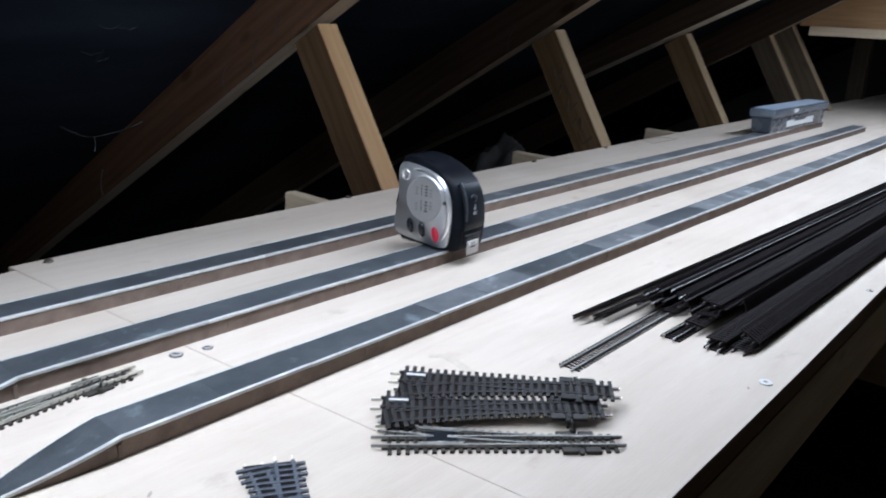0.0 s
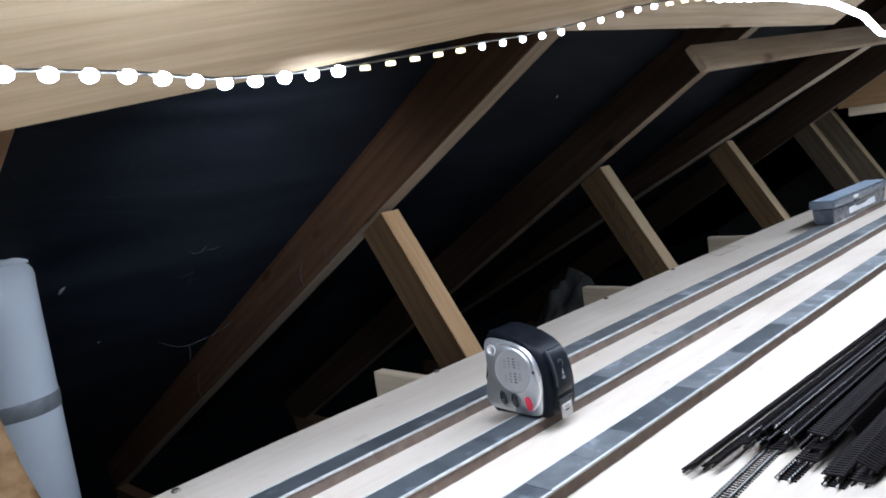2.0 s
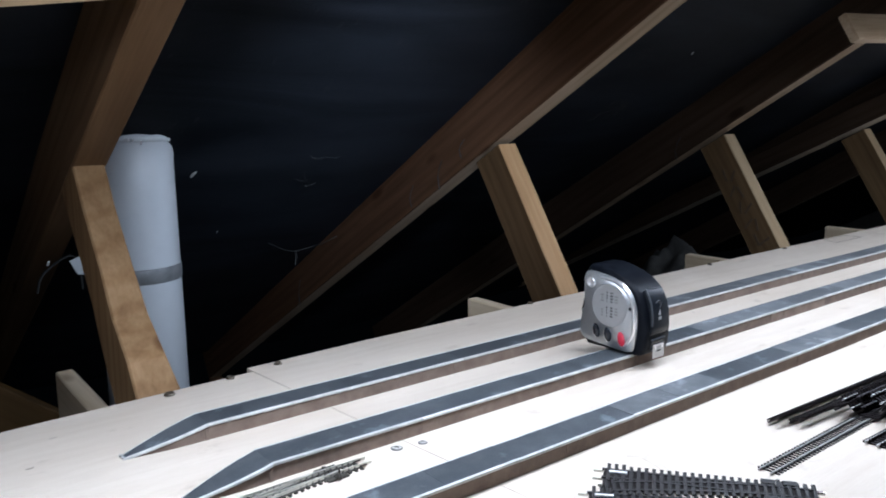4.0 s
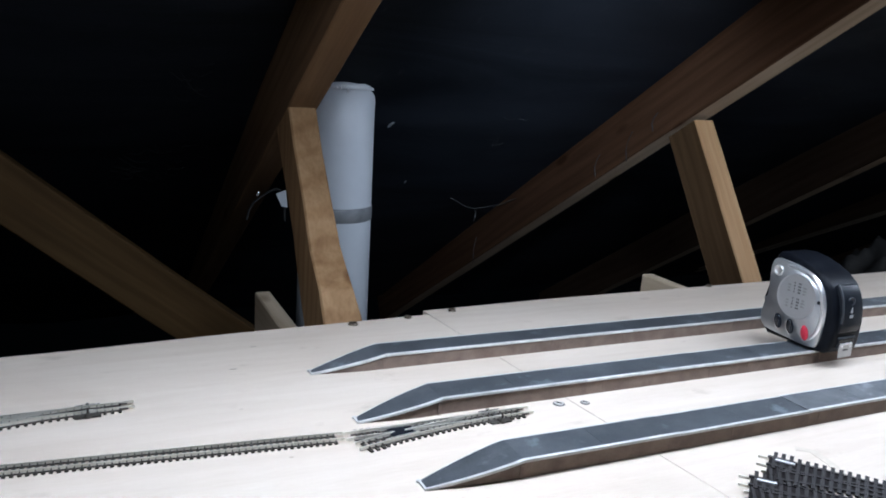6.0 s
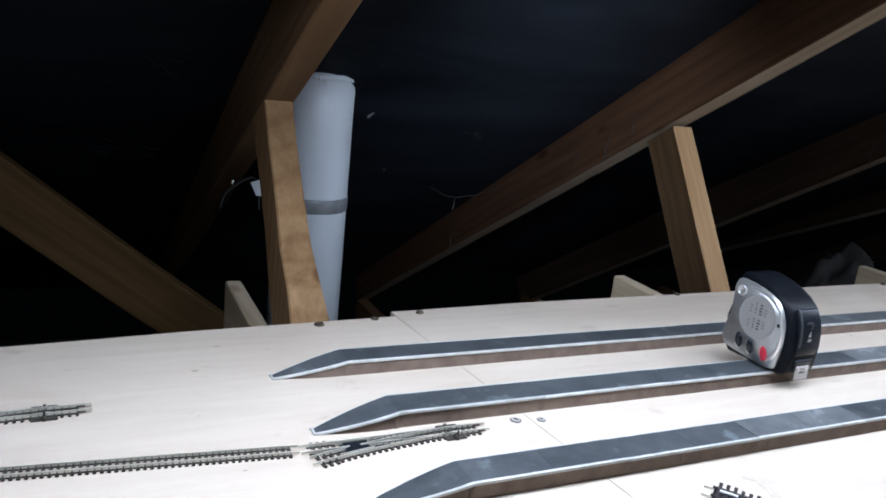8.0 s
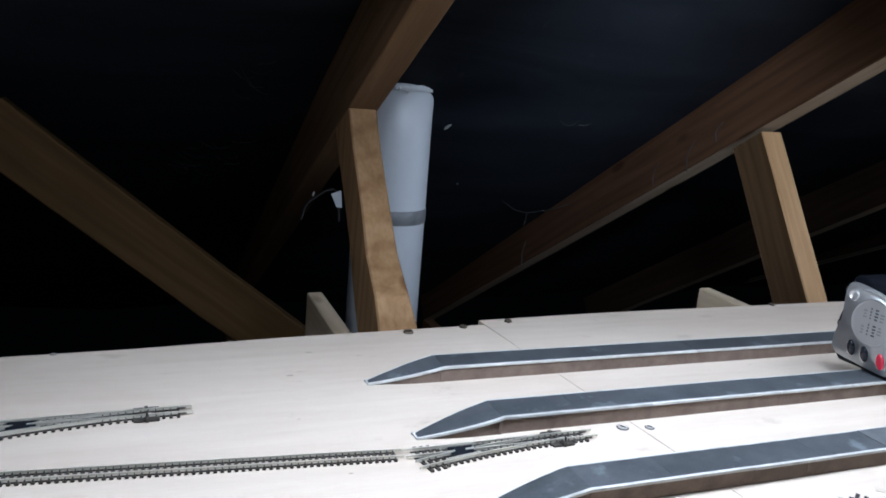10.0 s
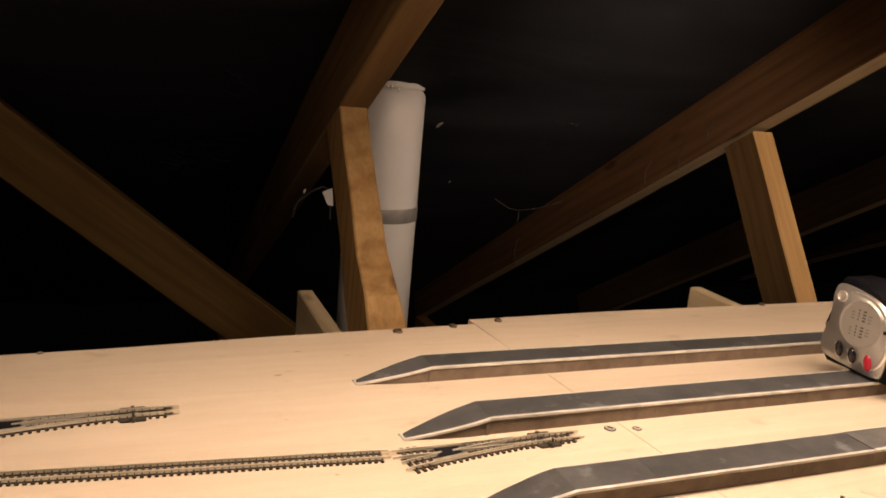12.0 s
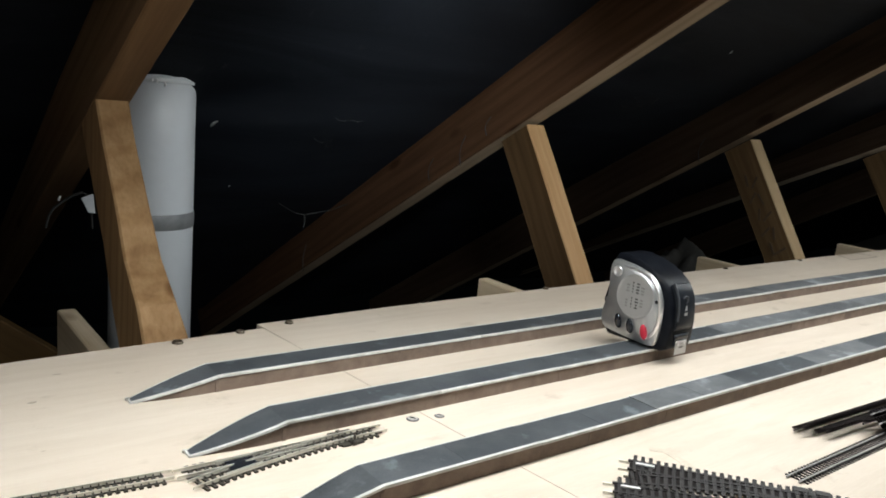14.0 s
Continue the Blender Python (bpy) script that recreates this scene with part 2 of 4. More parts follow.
M_RUBBER_GREY = speckled("worn_grey_rubber", (0.030, 0.033, 0.038), (0.055, 0.060, 0.068), 90, 0.45, shine=0.3)
M_GLOSSBLACK = speckled("glossy_black_plastic", (0.010, 0.011, 0.014), (0.022, 0.024, 0.03), 40, 0.18)
M_RED = speckled("red_button_plastic", (0.50, 0.018, 0.045), (0.60, 0.03, 0.06), 60, 0.35)
M_PRINT = speckled("faded_print", (0.07, 0.07, 0.07), (0.13, 0.13, 0.13), 90, 0.6)
M_PRINT_PALE = speckled("pale_print", (0.30, 0.30, 0.30), (0.38, 0.38, 0.38), 90, 0.5, 0.4)
M_PVC = speckled("white_pvc_pipe", (0.54, 0.57, 0.605), (0.60, 0.63, 0.66), 5, 0.36, grain=0.15)
M_TAPE = speckled("grey_duct_tape", (0.19, 0.20, 0.21), (0.27, 0.28, 0.29), 60, 0.4, 0.2)
M_BOX = clear_plastic()
M_TRAY = speckled("smoky_tray_plastic", (0.055, 0.066, 0.082), (0.095, 0.110, 0.132), 25, 0.25)
M_BLUE = speckled("blue_grey_card", (0.30, 0.36, 0.44), (0.42, 0.48, 0.56), 30, 0.4)
M_PAPER = speckled("white_paper", (0.70, 0.70, 0.68), (0.80, 0.80, 0.78), 40, 0.7)
M_WOOL = speckled("dusty_insulation", (0.015, 0.0145, 0.0135), (0.05, 0.048, 0.045), 22, 0.95, 0, 0.004)
M_WEBBING = speckled("grey_cobweb", (0.026, 0.026, 0.0255), (0.046, 0.046, 0.045), 60, 0.9)
M_FLOOR = speckled("pale_bounce_floor", (0.40, 0.33, 0.24), (0.52, 0.44, 0.33), 9, 0.8, 0, 0.0005)
M_WALL = speckled("bare_blockwork", (0.14, 0.13, 0.12), (0.22, 0.21, 0.19), 5, 0.9, 0, 0.003)
M_SCREW = speckled("dull_zinc_screw", (0.38, 0.36, 0.33), (0.54, 0.51, 0.47), 300, 0.4, 0.3)
M_CUP = speckled("browned_brass_cup", (0.075, 0.058, 0.042), (0.17, 0.14, 0.105), 400, 0.35, 0.7)
M_STAIN = speckled("faint_brown_stain", (0.53, 0.455, 0.36), (0.62, 0.54, 0.445), 60, 0.65)
M_PENCIL = speckled("pencil_line", (0.36, 0.30, 0.235), (0.48, 0.41, 0.33), 200, 0.8)
M_STRIP = speckled("grey_strip_tape", (0.20, 0.20, 0.19), (0.28, 0.28, 0.26), 50, 0.5)
M_LED = glow("lit_led", (0.90, 0.95, 1.0), 42)
M_LED_SIDE = glow("side_on_led", (0.95, 0.96, 0.95), 24)
M_LED_DIM = glow("dim_yellow_led", (1.0, 0.86, 0.45), 2.5)
M_MARK = speckled("dark_timber_marking", (0.055, 0.036, 0.020), (0.085, 0.056, 0.033), 80, 0.8)


# ---- mesh helpers ----
def mesh_of(bm, name, material, smooth=False):
    me = bpy.data.meshes.new(name)
    bm.to_mesh(me)
    bm.free()
    me.materials.append(material)
    if smooth:
        me.polygons.foreach_set("use_smooth", [True] * len(me.polygons))
    return me


def part(name, bm, material, parent=None, label="", m=None, smooth=False):
    ob = new(name, mesh_of(bm, name, material, smooth))
    if parent is not None:
        ob.parent = parent
    if m is not None:
        ob.matrix_basis = m
    if label:
        tagged(ob, label)
    return ob


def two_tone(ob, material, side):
    """The faces of ob that look along side, a local direction, get a material of their own."""
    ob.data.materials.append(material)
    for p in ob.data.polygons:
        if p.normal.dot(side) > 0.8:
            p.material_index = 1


def repeat(name, me, parent, m):
    ob = new(name, me)
    ob.parent = parent
    ob.matrix_basis = m
    return ob


def thing(name, m, label, category, group="", kind=""):
    ob = new(name)
    ob.empty_display_size = 0.02
    ob.matrix_basis = m
    return tagged(ob, label, category, group, kind)


def box(x0, x1, y0, y1, z0, z1, bevel=0.0, bm=None):
    bm = bm or bmesh.new()
    vs = [bm.verts.new((x, y, z)) for x in (x0, x1) for y in (y0, y1) for z in (z0, z1)]
    fs = [(0, 1, 3, 2), (4, 6, 7, 5), (0, 4, 5, 1), (2, 3, 7, 6), (0, 2, 6, 4), (1, 5, 7, 3)]
    made = [bm.faces.new([vs[i] for i in f]) for f in fs]
    if bevel:
        edges = list({e for f in made for e in f.edges})
        bmesh.ops.bevel(bm, geom=edges, offset=bevel, segments=2, affect="EDGES", profile=0.6)
    return bm


def prism(outline, z0, z1, bevel=0.0, segments=2):
    """A plate of the given outline (counter-clockwise), from z0 to z1."""
    bm = bmesh.new()
    low = [bm.verts.new((x, y, z0)) for x, y in outline]
    top = [bm.verts.new((x, y, z1)) for x, y in outline]
    n = len(outline)
    bm.faces.new(low[::-1])
    lid = bm.faces.new(top)
    for i in range(n):
        bm.faces.new((low[i], low[(i + 1) % n], top[(i + 1) % n], top[i]))
    if bevel:
        bmesh.ops.bevel(bm, geom=list(lid.edges), offset=bevel, segments=segments, affect="EDGES", profile=0.5)
    return bm


def lathe(profile, steps=32, bm=None):
    """A body of revolution about z from (radius, z) pairs."""
    bm = bm or bmesh.new()
    rings = [[bm.verts.new((r * math.cos(a), r * math.sin(a), z)) for a in (2 * math.pi * k / steps for k in range(steps))] for r, z in profile]
    for a, b in zip(rings, rings[1:]):
        for k in range(steps):
            bm.faces.new((a[k], a[(k + 1) % steps], b[(k + 1) % steps], b[k]))
    bm.faces.new(rings[0][::-1])
    bm.faces.new(rings[-1])
    return bm


def sweep(points, half_w, half_h, bm=None):
    """A bar of rectangular section along points, level across."""
    bm = bm or bmesh.new()
    rings = []
    for i, p in enumerate(points):
        p = Vector(p)
        d = (Vector(points[min(i + 1, len(points) - 1)]) - Vector(points[max(i - 1, 0)])).normalized()
        side = d.cross(Vector((0, 0, 1))).normalized() * half_w
        up = side.cross(d).normalized() * half_h
        rings.append([bm.verts.new(p + a * side + b * up) for a, b in ((-1, -1), (1, -1), (1, 1), (-1, 1))])
    for a, b in zip(rings, rings[1:]):
        for k in range(4):
            bm.faces.new((a[k], a[(k + 1) % 4], b[(k + 1) % 4], b[k]))
    bm.faces.new(rings[0][::-1])
    bm.faces.new(rings[-1])
    return bm


def axis_pose(a, b, up=(0, 0, 1)):
    """The pose at a whose local x runs to b and whose local z leans to up."""
    x = (Vector(b) - Vector(a)).normalized()
    y = Vector(up).cross(x).normalized()
    z = x.cross(y)
    m = Matrix((x, y, z)).transposed().to_4x4()
    m.translation = a
    return m


def plank(length, width, thick, seed, wane=0.0, cuts=10):
    """A sawn timber along local x, slightly uneven, with eased edges. Width is along y, thickness along z, from the corner at 0."""
    rng = random.Random(seed)
    bm = bmesh.new()
    rings = []
    c = 0.0018
    phase = rng.uniform(0, 6)
    for i in range(cuts + 1):
        k = i / cuts
        dy = 0.0012 * math.sin(phase + 5 * k) + rng.uniform(-0.0004, 0.0004)
        dz = 0.0010 * math.cos(phase + 4 * k)
        w = wane * max(0.0, k - 0.45) ** 2
        y0, y1, z0, z1 = dy - w, width + dy, dz, thick + dz
        ring = [(y0 + c, z0), (y1 - c, z0), (y1, z0 + c), (y1, z1 - c), (y1 - c, z1), (y0 + c, z1), (y0, z1 - c), (y0, z0 + c)]
        rings.append([bm.verts.new((length * k, y, z)) for y, z in ring])
    for a, b in zip(rings, rings[1:]):
        for j in range(8):
            bm.faces.new((a[j], a[(j + 1) % 8], b[(j + 1) % 8], b[j]))
    bm.faces.new(rings[0][::-1])
    bm.faces.new(rings[-1])
    bmesh.ops.recalc_face_normals(bm, faces=bm.faces)
    return bm


# ---- the loft's shell ----
PITCH = 0.58                      # rise per metre of the roof


def under(y):
    """Height of the rafters' lower edge."""
    return 0.209 + PITCH * (0.883 - y)


RIDGE_Y, EAVES_Y, X0, X1 = -1.9, 2.15, -1.6, 4.6
RISE = 0.090 / math.cos(math.atan(PITCH))
TRUSS_X = [-0.997, -0.397, 0.203, 0.8035, 1.400, 2.000, 2.600]


def roof_sheet(name, far):
    """Felt that sags a little between the trusses."""
    bm = bmesh.new()
    nx, ny = 186, 60
    grid = []
    for i in range(nx + 1):
        x = X0 + (X1 - X0) * i / nx
        k = ((x - 0.221) / 0.6) % 1.0
        row = []
        for j in range(ny + 1):
            y = RIDGE_Y + (EAVES_Y - RIDGE_Y) * j / ny
            sag = 0.017 * math.sin(math.pi * k) ** 1.2 + 0.004 * noise.noise((x * 5, y * 6, 1.0)) * math.sin(math.pi * k)
            z = under(y) + RISE + 0.003 - sag
            yy = y if far else 2 * RIDGE_Y - y
            row.append(bm.verts.new((x, yy, z)))
        grid.append(row)
    for i in range(nx):
        for j in range(ny):
            q = (grid[i][j], grid[i + 1][j], grid[i + 1][j + 1], grid[i][j + 1])
            bm.faces.new(q if not far else q[::-1])
    return tagged(part(name, bm, M_FELT, None, "", None, True), "black bitumen roofing felt sagging between the rafters", "roof", "", "structure")


roof_sheet("ceiling", True)
roof_sheet("ceiling_back", False)
FLOOR_Z = -0.62
# out of view; pale so that it bounces light onto the board's front
tagged(part("floor", box(X0, X1, 2 * RIDGE_Y - EAVES_Y, 0.05, FLOOR_Z - 0.05, FLOOR_Z), M_FLOOR), "unseen loft floor kept pale to bounce light", "floor", "", "structure")
tagged(part("floor_eaves", box(X0, X1, 0.05, EAVES_Y + 0.1, FLOOR_Z - 0.05, FLOOR_Z), M_WOOL), "dusty grey loft insulation between the joists", "floor", "", "structure")
gable = [(2 * RIDGE_Y - EAVES_Y, FLOOR_Z), (EAVES_Y, FLOOR_Z), (EAVES_Y, under(EAVES_Y) + RISE + 0.02), (RIDGE_Y, under(RIDGE_Y) + RISE + 0.03),
         (2 * RIDGE_Y - EAVES_Y, under(EAVES_Y) + RISE + 0.02)]
for nm, x in (("wall_west", X0 - 0.1), ("wall_east", X1)):
    w = part(nm, prism(gable, 0, 0.1), M_WALL, None, "", Matrix(((0, 0, 1, x), (1, 0, 0, 0), (0, 1, 0, 0), (0, 0, 0, 1))))
    tagged(w, "bare grey blockwork gable wall", "wall", "", "structure")


# each rafter's lower edge: height at y = 0.9, and rise per metre
RAFTERS = {2: (0.199, 0.53), 3: (0.2070, 0.570), 4: (0.2110, 0.602), 5: (0.2055, 0.497)}


def roof_truss(x, i):
    t = thing("roof_truss", Matrix.Translation((x, 0, 0)), "brown sawn softwood roof truss with a sloping web", "roof truss", "roof trusses")
    at, slope = RAFTERS.get(i, (under(0.9), PITCH))
    lo = (0, EAVES_Y, at + slope * (0.9 - EAVES_Y))
    hi = (0, RIDGE_Y + 0.02, at + slope * (0.9 - RIDGE_Y - 0.02))
    n = Vector((0, slope, 1)).normalized()
    # local x up the slope, local z across the truss
    m = axis_pose(lo, hi, (1, 0, 0))
    length = (Vector(hi) - Vector(lo)).length
    s = m.to_3x3() @ Vector((0, 1, 0))
    rafter = plank(length, 0.090, 0.036, 10 + i, 0, 24)
    if s.dot(n) < 0:
        bmesh.ops.scale(rafter, vec=(1, -1, 1), verts=rafter.verts)
        bmesh.ops.reverse_faces(rafter, faces=rafter.faces)
    # rafters darker along x: the fall of light is put into their colour
    rafter_ob = part("rafter", rafter, M_RAFTER_TAN if i == 2 else M_RAFTER if i < 2 else M_RAFTER_RED if i < 4 else M_RAFTER_DIM, t, "" if i < 3 else "dark red-brown sawn rafter", m)
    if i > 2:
        # the underside is paler than the sides
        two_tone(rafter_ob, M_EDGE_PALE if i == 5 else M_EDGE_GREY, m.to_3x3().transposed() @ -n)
    if i == 5:
        # a plank with a pale underside is nailed along the side of this one
        pale = plank(length - 1.2, 0.050, 0.034, 20 + i, 0, 20)
        if s.dot(n) < 0:
            bmesh.ops.scale(pale, vec=(1, -1, 1), verts=pale.verts)
            bmesh.ops.reverse_faces(pale, faces=pale.faces)
        pale_ob = part("side_plank", pale, M_RAFTER_DIM, t, "doubled rafter with a pale lower edge", Matrix.Translation((-0.0345, 0, 0)) @ m)
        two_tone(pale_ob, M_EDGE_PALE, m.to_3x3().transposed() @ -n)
    mb = axis_pose((0, 2 * RIDGE_Y - EAVES_Y, under(EAVES_Y)), (0, RIDGE_Y - 0.02, under(RIDGE_Y + 0.02)), (1, 0, 0))
    back = plank(length, 0.090, 0.036, 30 + i, 0, 4)
    sb = mb.to_3x3() @ Vector((0, 1, 0))
    if sb.z < 0:
        bmesh.ops.scale(back, vec=(1, -1, 1), verts=back.verts)
        bmesh.ops.reverse_faces(back, faces=back.faces)
    part("rafter", back, M_RAFTER, t, "", mb)
    # the web leans back from the board's edge up to the rafter
    top, foot = Vector((0, 0.883, 0.2088)), Vector((0, 0.883 - 0.632 * 0.72, 0.2088 - 0.72))
    mw = axis_pose(top, foot, (1, 0, 0))
    flip = (mw.to_3x3() @ Vector((0, 1, 0))).y < 0
    web = plank((foot - top).length, 0.062, 0.036, 50 + i, 0.0, 16)
    # the head is cut to the slope of the rafter
    for v in web.verts:
        if v.co.x < 1e-6:
            v.co.x -= 0.045 * v.co.y / 0.062 * 0.05
    if flip:
        bmesh.ops.scale(web, vec=(1, -1, 1), verts=web.verts)
        bmesh.ops.reverse_faces(web, faces=web.faces)
    if abs(x - 0.203) < 0.01:
        # this one is bowed towards the board, with bark wane at its thick foot
        web.free()
        web = bmesh.new()
        mw = Matrix.Identity(4)
        rings = []
        for z, yf, yb, wide in ((0.2088, 0.8900, 0.965, 0.033), (0.163, 0.8590, 0.940, 0.0325), (0.107, 0.8125, 0.893, 0.0325), (0.059, 0.7800, 0.855, 0.035),
                                (0.025, 0.7395, 0.836, 0.037), (-0.004, 0.7205, 0.818, 0.042), (-0.06, 0.690, 0.775, 0.044), (-0.20, 0.62, 0.70, 0.044), (-0.55, 0.40, 0.48, 0.044)):
            c = 0.002
            rings.append([web.verts.new((px, py, z)) for px, py in ((c, yf), (wide - c, yf), (wide, yf + c), (wide - 0.004, yb - c), (wide - 0.006, yb), (c, yb), (0, yb - c), (0, yf + c))])
        for p, q in zip(rings, rings[1:]):
            for k in range(8):
                web.faces.new((p[k], p[(k + 1) % 8], q[(k + 1) % 8], q[k]))
        web.faces.new(rings[0])
        web.faces.new(rings[-1][::-1])
        bmesh.ops.recalc_face_normals(web, faces=web.faces)
        for v in web.verts:
            v.co = Vector((-v.co.z, v.co.y, v.co.x))
        mw = Matrix(((0, 0, 1, 0), (0, 1, 0, 0), (-1, 0, 0, 0), (0, 0, 0, 1)))
    web_ob = part("web", web, M_WEB if x < 1 else M_WEB_PALE, t, "honey-coloured sawn timber web", mw)
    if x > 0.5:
        # shade on the web's -x side is put into the colour of these faces
        two_tone(web_ob, M_WEB_GREY if i == 6 else M_WEB_DEEP_SHADE if i == 3 else M_WEB_SHADED, mw.to_3x3().transposed() @ Vector((-1, 0, 0)))
    part("joist", plank(EAVES_Y - 2 * RIDGE_Y + EAVES_Y, 0.036, 0.097, 70 + i, 0, 4), M_RAFTER, t, "", axis_pose((0.036, 2 * RIDGE_Y - EAVES_Y, -0.60), (0.036, EAVES_Y, -0.60)))
    return t


trusses = [roof_truss(x, i) for i, x in enumerate(TRUSS_X)]


def nailed_board(name, a, b, width, thick, material, label, seed):
    """A board fixed flat under the rafters; a and b lie on its lower outer edge."""
    down = -Vector((0, PITCH, 1)).normalized()
    m = axis_pose(Vector(a) - down * thick, Vector(b) - down * thick, down)
    ob = part(name, plank((Vector(b) - Vector(a)).length, width, thick, seed, 0, 12), material, None, "", m)
    return tagged(ob, label, "roof brace")


nailed_board("binder_board", (0.20, 0.537, under(0.537) - 0.021), (1.62, 0.492, under(0.492) - 0.021), 0.10, 0.018, M_PALE, "pale planed binder board nailed under the rafters", 91)
nailed_board("diagonal_brace", (0.005, 0.6255, under(0.6255) - 0.044), (1.28, 0.350, under(0.350) - 0.044), 0.21, 0.020, M_BRACE_PALE, "wide pale board braced across the rafters overhead", 92)
nailed_board("binder_batten", (1.167, 0.539, under(0.539) - 0.060), (3.3, 0.397, under(0.397) - 0.057), 0.013, 0.044, M_GREYED, "grey-brown sawn batten running under the rafters", 93)

beam = thing("trimmer_beam", Matrix.Translation((2.638, 0.81, 0)), "heavy brown trimmer beam across the far trusses", "beam")
part("beam", plank(1.9, 0.036, 0.115, 94), M_WEB, beam, "", axis_pose((0.0, 0, 0.243), (0.0, -1.9, 0.243)))
part("batten", plank(1.8, 0.06, 0.026, 95), M_PALE, beam, "pale batten under the beam", axis_pose((-0.001, -0.03, 0.216), (-0.001, -1.83, 0.216)))
twin = plank(0.90, 0.062, 0.034, 97)
mw = axis_pose((2.638, 0.835, 0.248), (2.638, 0.835 - 0.632 * 0.728, 0.248 - 0.728), (1, 0, 0))
if (mw.to_3x3() @ Vector((0, 1, 0))).y < 0:
    bmesh.ops.scale(twin, vec=(1, -1, 1), verts=twin.verts)
    bmesh.ops.reverse_faces(twin, faces=twin.faces)
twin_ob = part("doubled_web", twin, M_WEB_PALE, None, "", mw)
# its -x side shade is in the colour too
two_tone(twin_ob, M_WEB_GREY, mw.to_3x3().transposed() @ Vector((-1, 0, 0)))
tagged(twin_ob, "second sawn web doubled against the far truss", "timber strut")

tagged(part("timber_post", plank(0.95, 0.055, 0.04, 98), M_WEB_GREY, None, "", axis_pose((3.2, 0.77, -0.62), (3.2, 0.79, 0.33), (1, 0, 0))), "dim grey-brown timber post beyond the trusses", "timber post")

# a loose diagonal brace behind the webs
mb = axis_pose((-0.205, 1.030, 0.132), (0.20, 1.030, -0.196), (0, -1, 0))
tagged(part("web_brace", plank(0.54, 0.067, 0.030, 96), M_BRACE, None, "", mb), "brown diagonal brace fixed across behind the webs", "roof brace")

# pencilled timber marks on one web, as plain strokes
web_marks = thing("timber_marking", Matrix.Translation((1.3992, 0, 0)), "dark handwritten timber marks on the web's side", "marking")
for k in range(5):
    c = Vector((0, 0.867 - 0.632 * 0.030 * k, 0.128 - 0.030 * k))
    for d, turn in ((-0.008, (15, -40, 30, -15, 50)[k]), (0.009, (-25, 20, -8, 35, -30)[k])):
        bm = box(-0.0006, 0.0006, -0.0022, 0.0022, -0.012, 0.012)
        part("stroke", bm, M_MARK, web_marks, "", Matrix.Translation(c + Vector((0, d, 0))) @ pose(0, 0, 0, turn, 0, 0))


# ---- soil pipe ----
pipe = thing("soil_pipe", Matrix.Translation((0.316, 1.064, 0)), "white plastic soil pipe with a grey tape band", "pipe")
part("pipe_wall", lathe([(0.0525, -0.62), (0.0525, 0.04), (0.0520, 0.16), (0.0525, 0.30)], 48), M_PVC, pipe, "", None, True)
part("tape_band", lathe([(0.0528, 0.040), (0.0536, 0.0415), (0.0538, 0.058), (0.0528, 0.060)], 48), M_TAPE, pipe, "grey duct tape wrapped round the pipe", None, True)
part("sealing_collar", lathe([(0.0527, 0.196), (0.056, 0.199), (0.058, 0.214), (0.0535, 0.226)], 48), M_PVC, pipe, "", Matrix.Rotation(-0.06, 4, "X"), True)
strap = thing("strap", Matrix.Translation((0.205, 1.02, 0.055)), "white plastic strap and shiny clip beside the pipe", "strap")
part("band", sweep([(-0.024, 0, -0.008), (-0.021, 0, 0.006), (-0.016, 0, 0.0145), (-0.006, 0, 0.023), (0.005, 0, 0.030), (0.016, 0, 0.034), (0.023, 0, 0.030), (0.026, 0, 0.010), (0.027, 0, -0.010)], 0.003, 0.0008), M_WEBBING, strap, "thin dusty grey loop")
part("tab", prism([(0.0130, 0.0280), (0.0210, 0.0105), (0.0287, 0.0095), (0.0262, 0.0330)], -0.001, 0.001), M_PVC, strap, "white plastic tab", Matrix.Translation((0, -0.007, 0)) @ pose(0, 0, 0, 90, 0, 0))
part("clip", box(-0.0012, 0.0012, -0.0008, 0.0008, -0.003, 0.003, 0.0003), M_CHROME, strap, "", Matrix.Translation((-0.0100, -0.004, 0.0275)) @ pose(0, 0, 0, 0, 20, 0))
for fx, fz, ln in ((-0.0136, 0.2262, 0.0050), (-0.0040, 0.2228, 0.0046), (-0.0190, 0.2275, 0.0028)):
    part("foil_scrap", sweep([(0, 0, 0), (0.0006, -0.0012, ln * 0.5), (0.0003, -0.0004, ln)], 0.0014, 0.0003), M_CHROME, pipe, "bright scrap of torn foil", Matrix.Translation((fx, -0.0555, fz - 0.002)))
bm = bmesh.new()
rings = []
for k in range(49):
    a = 2 * math.pi * k / 48
    top = 0.008 + 0.004 * noise.noise((3 * math.cos(a), 3 * math.sin(a), 5.0))
    rings.append([bm.verts.new((q * math.cos(a), q * math.sin(a), z)) for q, z in ((0.0555, 0.0), (0.0585, top * 0.5), (0.0570, top), (0.0545, top * 0.9))])
for p, q in zip(rings, rings[1:]):
    for k in range(3):
        bm.faces.new((p[k], q[k], q[k + 1], p[k + 1]))
bmesh.ops.recalc_face_normals(bm, faces=bm.faces)
part("torn_lip", bm, M_PVC, pipe, "ragged torn edge round the pipe", Matrix.Translation((0, 0, 0.2215)) @ Matrix.Rotation(-0.06, 4, "X"), True)

# ---- nails and cobwebs ----


def felt_z(x, y):
    k = ((x - 0.221) / 0.6) % 1.0
    return under(y) + RISE + 0.003 - 0.017 * math.sin(math.pi * k) ** 1.2


